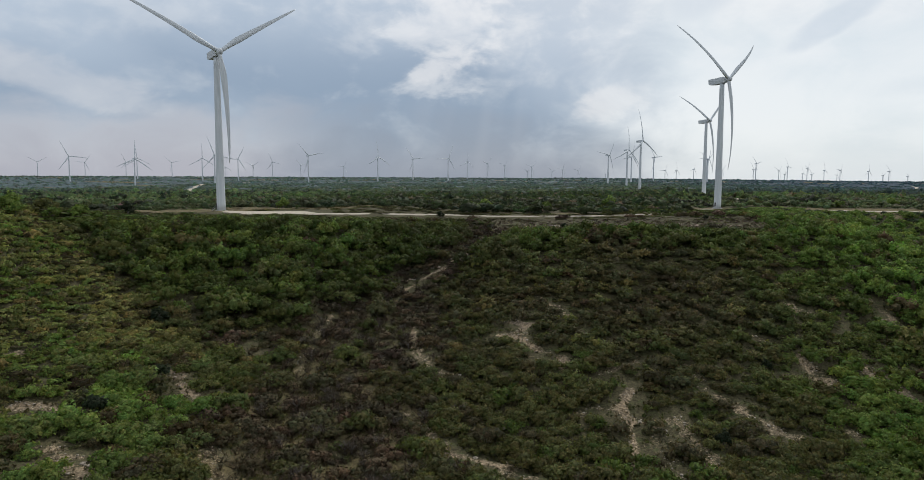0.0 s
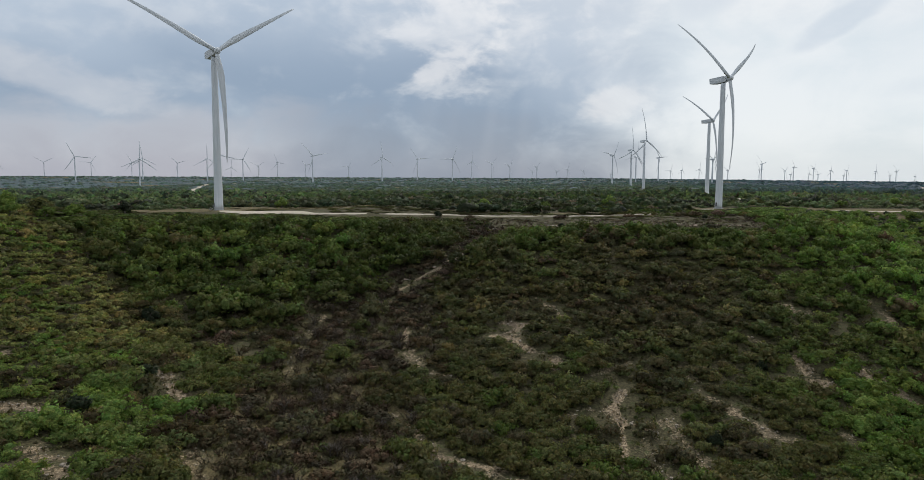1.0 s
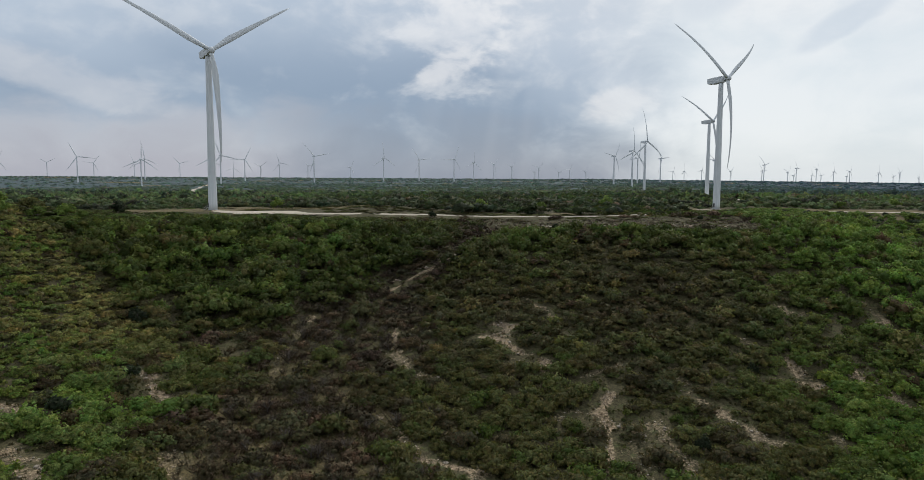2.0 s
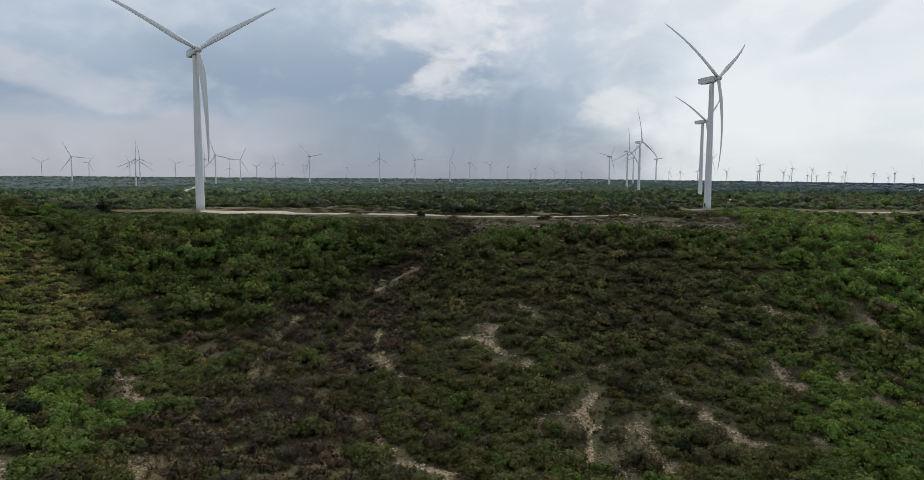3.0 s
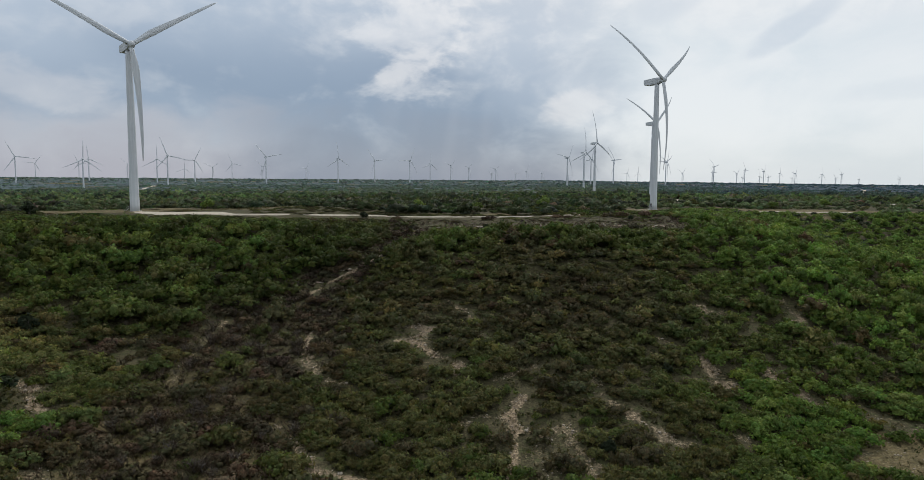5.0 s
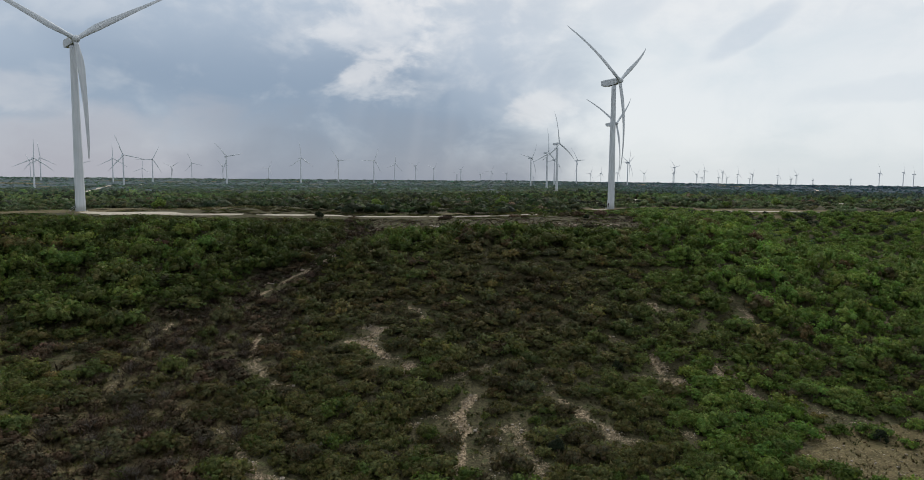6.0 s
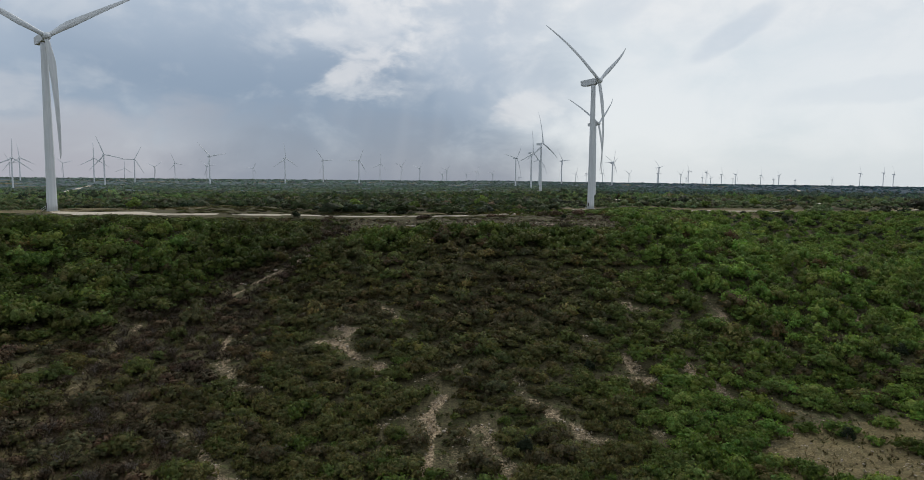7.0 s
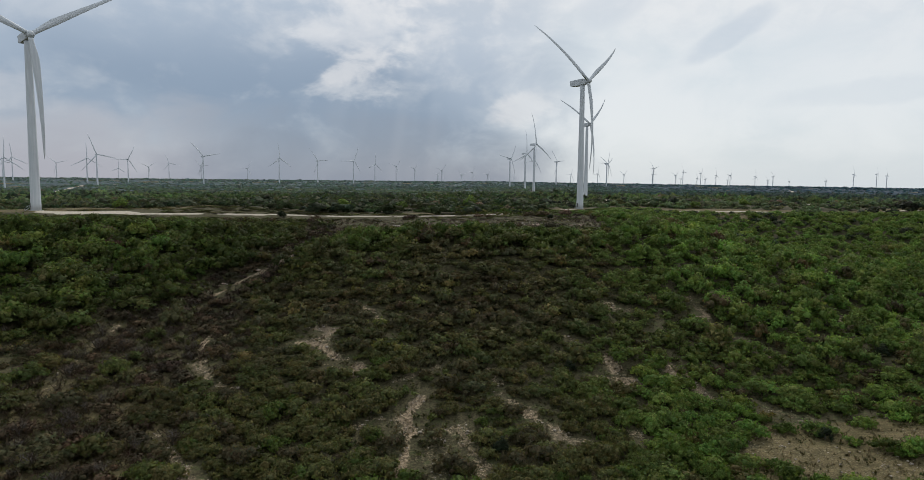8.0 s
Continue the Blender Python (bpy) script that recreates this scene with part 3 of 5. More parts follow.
def twig_crown(seed, twigs, wide, tall):
    """Leafless brush: thin forked rods that splay from the root, each a narrow blade of four corners."""
    local = np.random.default_rng(seed)
    out = []
    for k in range(twigs):
        a, lean = local.uniform(0, 2 * math.pi), local.uniform(0.15, 1.15)
        way = np.array([math.cos(a) * lean, math.sin(a) * lean, 1.0])
        way /= np.linalg.norm(way)
        length = tall * local.uniform(0.6, 1.1)
        foot = np.array([local.normal(0, wide * 0.12), local.normal(0, wide * 0.12), 0])
        mid, tip = foot + way * length * 0.5, foot + way * length + np.array([local.normal(0, 0.3), local.normal(0, 0.3), 0])
        across = np.cross(way, local.standard_normal(3))
        across /= np.linalg.norm(across)
        for p, q, w in ((foot, mid, 0.06), (mid, tip, 0.045)):
            out += [p - across * w, p + across * w, q + across * w * 0.6, q - across * w * 0.6]
        for j in range(5):
            s = mid + (tip - mid) * local.uniform(-0.3, 0.9)
            b = s + np.array([local.normal(0, 0.45), local.normal(0, 0.45), local.uniform(0.1, 0.75)])
            side = np.cross(b - s, local.standard_normal(3))
            side /= np.linalg.norm(side)
            out += [s - side * 0.038, s + side * 0.038, b + side * 0.02, b - side * 0.02]
    out = np.array(out)
    return out, np.ones((len(out), 3)), np.arange(len(out)).reshape(-1, 4), unit(out - np.array([0, 0, -0.6 * tall]))


OAK = [leafy_crown(10 + k, 9, 300, 3.0, 2.7, 0.0, 0.33) for k in range(10)]
OAK_MID = [leafy_crown(20 + k, 6, 125, 3.0, 2.7, 0.0, 0.42) for k in range(10)]
TREE = [leafy_crown(30 + k, 7, 170, 3.0, 4.4, 0.5, 0.385) for k in range(10)]
LOW = [leafy_crown(50 + k, 3, 70, 2.2, 1.6, 0.0, 0.36) for k in range(8)]
JUNIPER = [leafy_crown(70 + k, 9, 420, 1.9, 3.4, 0.2, 0.34) for k in range(4)]
BRUSH = [twig_crown(90 + k, 10, 2.0, 2.1) for k in range(6)]
BRUSH_TREE = [twig_crown(97 + k, 20, 2.2, 3.0) for k in range(3)]
TUFT = [leafy_crown(140 + k, 3, 16, 1.3, 0.75, 0.0, 0.29, 0) for k in range(6)]
FAR = [leafy_crown(110 + k, 3, 34, 3.4, 2.9, 0.0, 0.72, 0.8) for k in range(6)]
FAR_LOW = [leafy_crown(120 + k, 3, 20, 3.4, 2.9, 0.0, 1.3, 0) for k in range(6)]
REMOTE = [leafy_crown(130 + k, 4, 8, 3.4, 2.8, 0.2, 2.8, 0) for k in range(5)]
REMOTE = [(v, share, f, unit(r + np.array([0, 0, 1.5]))) for v, share, f, r in REMOTE]  # normals tilted up so far crowns take the light evenly

GREEN, BRIGHT, OLIVE = np.array((0.104, 0.150, 0.040)), np.array((0.142, 0.222, 0.054)), np.array((0.085, 0.089, 0.037))
DULL, STRAW, CEDAR = np.array((0.066, 0.058, 0.036)), np.array((0.182, 0.175, 0.076)), np.array((0.026, 0.036, 0.022))
# the third tone here is far foliage with distance haze put into it
BROWN_TWIG, GREY_TWIG, FAR_HAZE = np.array((0.084, 0.063, 0.047)), np.array((0.130, 0.109, 0.086)), np.array((0.097, 0.138, 0.167))
PLATEAU = np.array((0.098, 0.122, 0.072))


def planted(name, kinds, places, tints, material_, label, category, corners=3):
    """Many plants, joined: kinds are crowns, places rows of x, y, sink, spin, width, height."""
    verts, colours, faces, normals, count = [], [], [], [], 0
    for k, (crown, share, sides, rounds) in enumerate(kinds):
        rows = places[k::len(kinds)]
        if not len(rows):
            continue
        x, y, sink, spin, wide, tall = rows.T
        c, s = np.cos(spin)[:, None], np.sin(spin)[:, None]
        vx = (crown[None, :, 0] * c - crown[None, :, 1] * s) * wide[:, None] + x[:, None]
        vy = (crown[None, :, 0] * s + crown[None, :, 1] * c) * wide[:, None] + y[:, None]
        vz = crown[None, :, 2] * tall[:, None] + (ground_z(x, y) - sink)[:, None]
        verts.append(np.stack([vx, vy, vz], -1).reshape(-1, 3))
        nx, ny = rounds[None, :, 0] * c - rounds[None, :, 1] * s, rounds[None, :, 0] * s + rounds[None, :, 1] * c
        normals.append(np.stack([nx, ny, np.broadcast_to(rounds[None, :, 2], nx.shape)], -1).reshape(-1, 3))
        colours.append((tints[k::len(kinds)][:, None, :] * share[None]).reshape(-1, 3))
        faces.append((sides[None] + (np.arange(len(rows)) * len(crown))[:, None, None] + count).reshape(-1, corners))
        count += len(rows) * len(crown)
    if not verts:
        return None
    me = full_mesh(name, np.concatenate(verts), np.concatenate(faces), corners, material_, True, np.concatenate(colours), normals=np.concatenate(normals))
    return tagged(new(name, me), label, category, kind="stuff")


def scatter(x0, x1, y0, y1, gap):
    """Jittered grid of places."""
    gx, gy = np.meshgrid(np.arange(x0, x1, gap), np.arange(y0, y1, gap))
    gx = gx + (np.arange(gx.shape[0])[:, None] % 2) * gap / 2
    return (gx + rng.uniform(-0.8, 0.8, gx.shape) * gap).ravel(), (gy + rng.uniform(-0.8, 0.8, gy.shape) * gap).ravel()


def varied(base, n, spread=0.18):
    return base * np.exp(np.clip(rng.normal(0, 1, (n, 1)), -1.8, 1.3) * spread) * np.exp(rng.normal(0, 0.07, (n, 3)))


def open_ground(x, y):
    """Where nothing taller than grass grows, widened on the camera's side so strips, road and junipers show."""
    free = bareness(x, y) > np.where(near_line(x, y, CUT) < 20, 0.6, rng.uniform(0.08, 0.65, np.shape(x)))
    ragged = 1.2 * wobble(x, y, 3.1) + rng.uniform(-0.9, 0.9, np.shape(x))
    free |= (strip_far(x, y) + ragged < 0.8) | (strip_far(x, y + 2.0) + ragged < 0.3)
    free |= near_line(x, y, ROAD) < np.where(x < 45, 2.6, 2.0)
    free |= (near_line(x, y + 4.0, ROAD) < 2.4) & (x < 110)
    free |= near_line(x, y, SPUR) < 4.0
    free |= (near_line(x, y, FAR_TRACK) < 10) | (near_line(x, y, EAST_TRACK) < 9)
    free |= (np.hypot(x - 322, y - 545) < 17) | (np.hypot(x - 316, y - 531) < 13)
    free |= np.hypot((x + 887) / 5, y - 1875 + 0.4 * (x + 887)) < 20
    free |= np.hypot((x + 140) / 3.6, y - 315) < 12
    for jx, jy, size in JUNIPERS:
        free |= np.hypot(x - jx, (y - jy + 1.2) / 1.3) < 2.0 * size
    for tx, ty in TOWERS:
        free |= np.hypot(x - tx, y - ty) < 9
    return free


def east_haze(x, y):
    """0 to 1: share of painted distance haze past the plateau's eastern edge, across the valley."""
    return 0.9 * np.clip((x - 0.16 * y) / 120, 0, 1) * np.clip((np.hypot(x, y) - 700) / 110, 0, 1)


def in_view(x, y):
    """Inside the wedge of land that the flight looks over."""
    return (x > -0.92 * y - 10) & (x < 0.735 * (y - 10) + 46)


def rows_of(x, y, wide, tall, sink=0.15):
    n = len(x)
    return np.stack([x, y, np.full(n, sink), rng.uniform(0, 6.28, n), wide, tall], 1)


def near_plants():
    """The valley sides: low scrub, oak thickets, taller trees in the hollow, leafless brush along the gully."""
    x, y = scatter(-330, 300, 92, 345, 3.3)
    keep = in_view(x, y) & ~open_ground(x, y) & (rng.uniform(0, 1, len(x)) > np.where(y > 280, 0.93, np.where(x > 80, 0.8, 0.3)) * grassiness(x, y))
    keep &= (near_line(x, y, CUT) > 10) | (rng.uniform(0, 1, len(x)) < 0.5)
    keep &= (gully_far(x, y) + 5 * wobble(x, y, 6) > 2) | (y > 216) | (rng.uniform(0, 1, len(x)) < 0.8)
    x, y = x[keep], y[keep]
    n = len(x)
    brown = np.clip(0.45 - gully_far(x, y) / 9 + 0.3 * wobble(x, y, 7), 0, 1)
    brown = np.maximum(brown, np.clip(1.2 - np.hypot((x + 78) / 1.6, y - 181) / 9, 0, 1))
    cut = np.clip((22 - near_line(x, y, CUT)) / 8, 0, 1)
    brown = np.maximum(brown, 0.75 * cut)
    hollow = np.clip(1.45 - np.hypot((x + 98) / 64, (y - 262) / 40), 0, 1)
    rim = np.clip(1.2 - np.abs(y - 268 - 0.1 * x) / 18, 0, 1) * (x > -25)
    east = np.clip((x - 88 + 0.25 * (y - 240) + 14 * wobble(x, y, 19)) / 40, 0, 1) * np.clip((y - 190) / 25, 0, 1)
    crease = 223 - 0.6 * (x + 172) + 4 * wobble(x, y, 9)  # where the spur meets the hollow
    west = np.clip((-90 - x + 8 * wobble(x, y, 13)) / 20, 0, 1) * np.clip((crease - y) / 7, 0, 1)
    hollow = np.maximum(hollow, np.clip(1.4 - np.hypot((x + 122) / 62, (y - 226) / 36), 0, 1) * np.clip((y - crease) / 7, 0, 1))
    low_east = np.clip((x - 70 + 8 * wobble(x, y, 12)) / 14, 0, 1) * np.clip((205 - y) / 15, 0, 1)
    corner = np.clip((-142 - x) / 20, 0, 1) * np.clip((y - 222) / 20, 0, 1)
    hollow = np.maximum(hollow, 0.8 * corner)
    dice = rng.uniform(0, 1, n)
    patch = wobble(x, y, 11)
    bare_brush = dice < brown * np.where(y < 190, 0.8, 0.96)
    scrub = rng.uniform(0, 1, n) < np.clip(0.24 + 0.35 * wobble(x, y, 16) * (y < 230), 0, 0.6)
    trees = (~bare_brush) & (rng.uniform(0, 1, n) < np.maximum(0.97 * np.clip(1.4 * hollow, 0, 1), np.maximum(0.85 * rim, 0.75 * east)))
    low = (~bare_brush) & ~trees & (scrub | (west > rng.uniform(0.0, 1.1, n)))
    oak = ~(bare_brush | trees | low)
    # colours
    def blend(old, new_, share):
        return old * (1 - share)[:, None] + new_ * share[:, None]

    tint = blend(varied(OLIVE, n), varied(GREEN, n), 0.55 * np.clip(patch, 0, 1))
    green_low = np.clip((188 - y) / 30, 0, 1) * np.clip(0.35 + 1.1 * wobble(x + 30, y, 14), 0, 1)
    tint = blend(tint, varied(GREEN, n), 0.3 * green_low)
    slope = np.clip(1.4 - np.hypot((x - 46) / 74, (y - 222 - 0.1 * x) / 32), 0, 1)
    tint = blend(tint, varied(DULL, n, 0.26), 0.85 * slope * np.clip(0.85 + 0.5 * wobble(x, y, 12), 0, 1))
    tint = blend(tint, varied(GREEN, n) * 0.85, 0.55 * np.clip((x - 58 + 10 * wobble(x, y, 15)) / 25, 0, 1))
    tint = blend(tint, varied(GREEN, n, 0.36) * 0.72, 0.85 * np.clip(1.2 * rim, 0, 1))
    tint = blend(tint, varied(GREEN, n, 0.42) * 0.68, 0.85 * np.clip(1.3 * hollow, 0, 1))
    tint = blend(tint, varied(BRIGHT, n, 0.36) * 0.74, 0.85 * east)
    tint = blend(tint, varied(BRIGHT, n, 0.34) * 0.66, 0.8 * low_east)
    tint = blend(tint, varied(STRAW, n), 0.8 * west)
    tint = blend(tint, varied(BRIGHT, n), 0.6 * np.clip((-58 - x + 9 * wobble(x, y, 10)) / 14, 0, 1) * np.clip((150 - y) / 18, 0, 1))
    tint = blend(tint, varied(DULL, n, 0.26), 0.5 * np.clip(brown, 0, 1) * (1 - east))
    faded = np.clip(2.2 * wobble(x + 55, y, 6.5) - 0.35, 0, 1) * (1 - np.clip(2 * hollow, 0, 1)) * np.clip((75 - x) / 30, 0.15, 1) * np.clip((x + 85) / 20, 0.35, 1)  # clumps late to leaf
    tint = blend(tint, varied(np.array((0.092, 0.080, 0.054)), n, 0.2), 0.6 * faded)
    dry = rng.uniform(0, 1, n) < np.where(hollow > 0.3, 0.02, 0.10)
    tint[dry] = varied(STRAW, int(dry.sum())) * 0.6
    russet = rng.uniform(0, 1, n) < np.where(hollow > 0.3, 0.03, np.where((y < 240) & (x < 40), 0.18, np.where(x > 60, 0.03, 0.08)))
    tint[russet] = varied(np.array((0.072, 0.062, 0.034)), int(russet.sum()), 0.25)
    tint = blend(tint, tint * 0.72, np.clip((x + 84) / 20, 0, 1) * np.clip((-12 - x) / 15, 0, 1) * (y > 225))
    twig = varied(BROWN_TWIG, n)
    grey = rng.uniform(0, 1, n) < 0.3
    twig[grey] = varied(GREY_TWIG, int(grey.sum()))
    size = np.clip(np.exp(rng.normal(0.05, 0.28, n)), 0.55, 1.55)
    size = size * np.where(trees & (hollow > 0.3), 1.4, np.where(trees & (np.maximum(east, rim) > 0.3), 1.22, 1.0))
    thin = (np.maximum(hollow, east) > 0.35) & trees & (rng.uniform(0, 1, n) < 0.38)
    trees, oak, low = trees & ~thin, oak & ~thin, low & ~thin
    single = oak & (x > -20) & (x < 72) & (y > 126) & (y < 180)
    order = np.flatnonzero(single)
    single[order[260:]] = False
    joined = oak & ~single
    # rim and spur plants capped to fit the camera's view of road and pads
    sight = np.where(x < -15, 16.2 - 18.7 * (y - 6) / 319, np.where(x < 96, 15.7 - 20.3 * (y - 6) / 299, 15.6 - 18.3 * (y - 6) / 427))
    rim_top = np.where(y > 272, sight - ground_z(x, y), 9.0)
    spur_top = 16.3 - 17.6 * np.hypot(x, y) / 365 - ground_z(x, y)
    rim_top = np.where((x < -120) & (y > 200), np.minimum(rim_top, spur_top), rim_top)
    cap = np.clip(rim_top / 3.2, 0.25, 3.0) * rng.uniform(0.75, 1.25, n)
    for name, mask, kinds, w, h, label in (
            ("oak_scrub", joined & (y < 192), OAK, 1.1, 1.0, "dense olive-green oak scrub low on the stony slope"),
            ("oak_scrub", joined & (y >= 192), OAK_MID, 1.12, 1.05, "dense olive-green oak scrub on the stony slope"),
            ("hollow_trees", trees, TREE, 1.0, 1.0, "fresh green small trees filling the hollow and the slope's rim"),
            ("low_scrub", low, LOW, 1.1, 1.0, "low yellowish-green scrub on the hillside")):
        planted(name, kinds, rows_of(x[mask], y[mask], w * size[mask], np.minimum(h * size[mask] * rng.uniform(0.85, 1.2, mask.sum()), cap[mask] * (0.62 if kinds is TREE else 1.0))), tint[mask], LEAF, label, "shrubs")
    ux, uy = scatter(-260, 220, 95, 300, 2.6)
    u = in_view(ux, uy) & (bareness(ux, uy) < 0.5) & (rng.uniform(0, 1, len(ux)) > 0.5 * grassiness(ux, uy)) & (near_line(ux, uy, CUT) > 9) & (bareness(ux, uy) < rng.uniform(0.05, 0.5, len(ux)))
    ux, uy = ux[u], uy[u]
    under = varied(np.array((0.062, 0.064, 0.032)), len(ux), 0.3)
    inside = np.clip(-gully_far(ux, uy) / 4, 0, 1)[:, None] * np.clip(0.5 + 0.9 * wobble(ux, uy, 5), 0, 1)[:, None]
    under = under * (1 - inside) + varied(np.array((0.135, 0.122, 0.062)), len(ux), 0.25) * inside
    planted("undergrowth", TUFT, rows_of(ux, uy, rng.uniform(0.7, 1.5, len(ux)), rng.uniform(0.6, 1.6, len(ux)), 0.05), under, LEAF, "knee-high olive undergrowth between the shrubs", "shrubs")
    fx, fy = scatter(-215, -85, 95, 235, 2.9)
    f = (-90 - fx + 8 * wobble(fx, fy, 13) > 4) & (fy < 221 - 0.6 * (fx + 172) + 4 * wobble(fx, fy, 9)) & in_view(fx, fy) & (bareness(fx, fy) < 0.5)
    fx, fy = fx[f], fy[f]
    mottle = np.clip(0.5 + 0.9 * wobble(fx, fy, 9), 0, 1)[:, None]
    planted("spur_scrub", LOW, rows_of(fx, fy, rng.uniform(0.8, 1.7, len(fx)), rng.uniform(0.8, 1.7, len(fx))), varied(STRAW * 1.12, len(fx), 0.3) * (1 - mottle) + varied(GREEN * 1.1, len(fx), 0.3) * mottle, LEAF,
            "low yellow-green scrub covering the spur", "shrubs")
    fx, fy = scatter(-22, 104, 288, 324, 2.4)
    f = (near_line(fx, fy, CUT) + 3 * wobble(fx, fy, 5) < 13) & (near_line(fx, fy, ROAD) > 3.5) & (rng.uniform(0, 1, len(fx)) < 0.75)
    fx, fy = fx[f], fy[f]
    planted("cleared_brush", BRUSH, rows_of(fx, fy, rng.uniform(0.5, 0.9, len(fx)), rng.uniform(0.25, 0.55, len(fx))), varied(np.array((0.088, 0.062, 0.054)), len(fx), 0.3), TWIG,
            "dead reddish-brown brush on the cleared rim", "brush", 4)
    fx, fy = scatter(-110, 10, 95, 310, 2.7)
    f = (gully_far(fx, fy) + 5 * wobble(fx, fy, 6) < 2) & in_view(fx, fy) & (bareness(fx, fy) < 0.6)
    fx, fy = fx[f], fy[f]
    planted("gully_brush", BRUSH, rows_of(fx, fy, rng.uniform(0.7, 1.2, len(fx)), rng.uniform(0.6, 1.0, len(fx))), np.where(rng.uniform(0, 1, (len(fx), 1)) < 0.3, varied(GREY_TWIG, len(fx)), varied(BROWN_TWIG, len(fx), 0.3)), TWIG,
            "fine leafless brown brush choking the gully", "brush", 4)
    fx, fy = scatter(-75, 5, 216, 304, 3.0)
    f = (gully_far(fx, fy) + 4 * wobble(fx, fy, 6) < 3) & (bareness(fx, fy) < 0.3) & (near_line(fx, fy, CUT) > 9)
    fx, fy = fx[f], fy[f]
    planted("gully_scrub", LOW, rows_of(fx, fy, rng.uniform(0.7, 1.2, len(fx)), rng.uniform(0.7, 1.3, len(fx))), varied(np.array((0.052, 0.042, 0.031)), len(fx), 0.28), TWIG,
            "dark brown twiggy scrub filling the head of the gully", "shrubs")
    dormant = bare_brush & (rng.uniform(0, 1, n) < 0.5) & (near_line(x, y, CUT) > 16)
    bare_brush &= ~dormant
    planted("dormant_scrub", OAK, rows_of(x[dormant], y[dormant], 0.85 * size[dormant], 0.8 * size[dormant]), varied(np.array((0.070, 0.055, 0.035)), n, 0.28)[dormant], TWIG,
            "dense twiggy brown-grey scrub not yet in leaf", "shrubs")
    planted("bare_brush", BRUSH, rows_of(x[bare_brush], y[bare_brush], 1.05 * size[bare_brush], np.minimum(size[bare_brush], cap[bare_brush])), twig[bare_brush], TWIG,
            "leafless brown brush along the gully", "brush", 4)
    return x[single], y[single], size[single], tint[single]


def plateau_plants():
    """The plateau behind the edge, to about a kilometre."""
    x, y = scatter(-830, 700, 345, 880, 6.4)
    keep = in_view(x, y) & ~open_ground(x, y) & (rng.uniform(0, 1, len(x)) > 0.97 * grassiness(x, y)) & ((x < 118) | (y > 424))
    keep &= wobble(x + 130, y * 2.6, 31) < 0.62 + rng.uniform(-0.2, 0.2, len(x))
    x, y = x[keep], y[keep]
    n = len(x)
    groves = wobble(x, y * 1.6, 24)
    share = 0.75 * np.clip(groves + 0.3, 0, 1)[:, None]
    tint = varied(PLATEAU, n, 0.16) * (1 - share) + varied(GREEN, n, 0.16) * np.array((0.95, 1, 1.8)) * share
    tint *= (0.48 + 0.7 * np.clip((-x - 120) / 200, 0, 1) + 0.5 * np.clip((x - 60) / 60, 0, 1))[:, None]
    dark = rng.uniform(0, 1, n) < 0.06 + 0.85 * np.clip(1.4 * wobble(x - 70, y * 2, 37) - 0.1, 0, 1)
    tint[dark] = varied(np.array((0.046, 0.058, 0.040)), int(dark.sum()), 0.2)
    dry = rng.uniform(0, 1, n) < 0.02
    tint[dry] = varied(GREY_TWIG, int(dry.sum()))
    # distance haze mixed into the tint, sooner past the eastern edge
    pale = np.maximum(np.clip((np.hypot(x, y) - 650) / 1300, 0, 1), east_haze(x, y))[:, None]
    tint = tint * (1 - pale) + varied(FAR_HAZE, n, 0.12) * np.where(x > 100, 0.62, 1.0)[:, None] * pale
    size = np.clip(np.exp(rng.normal(0.1, 0.38, n)), 0.5, 1.9) * np.where(dark, 1.15, 1.0) * (1 + 0.25 * np.clip(groves, -0.6, 1))
    sight = np.where((x > 84) & (x < 126) & (y < 432), (15.2 - 18.3 * (y - 6) / 427 - ground_z(x, y)) / 3.4, 9.0)
    tall = np.minimum(1.1 * size, np.clip(sight, 0.2, 9.0))
    near = y < 560
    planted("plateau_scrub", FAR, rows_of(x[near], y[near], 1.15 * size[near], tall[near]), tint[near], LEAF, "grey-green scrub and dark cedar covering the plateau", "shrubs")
    planted("plateau_scrub", FAR_LOW, rows_of(x[~near], y[~near], 1.15 * size[~near], 1.1 * size[~near]), tint[~near], FAR_LEAF, "grey-green scrub farther out on the plateau, haze in its colour", "shrubs")


def rim_scrub():
    """Low green scrub on the plateau round the second turbine, over the road's verge."""
    x, y = scatter(38, 132, 337, 431, 2.7)
    keep = (near_line(x, y, ROAD) > 2.6) & (near_line(x, y + 3.5, ROAD) > 2.4) & (np.hypot(x - 115.4, y - 433.2) > 5) & (np.hypot((x - 107) / 2, y - 427) > 4) & (rng.uniform(0, 1, len(x)) < 0.85)
    x, y = x[keep], y[keep]
    n = len(x)
    mottle = np.clip(0.5 + 0.8 * wobble(x, y, 8), 0, 1)[:, None]
    tint = varied(GREEN * 0.8, n, 0.25) * mottle + varied(OLIVE, n, 0.25) * (1 - mottle)
    room = np.where(x > 82, (15.4 - 18.3 * (y - 6) / 427 - ground_z(x, y)) / 1.7, 1.3)
    planted("rim_scrub", LOW, rows_of(x, y, rng.uniform(0.7, 1.2, n), np.clip(room, 0.25, 1.3) * rng.uniform(0.7, 1.1, n), 0.05), tint, LEAF, "low green scrub along the plateau road", "shrubs")


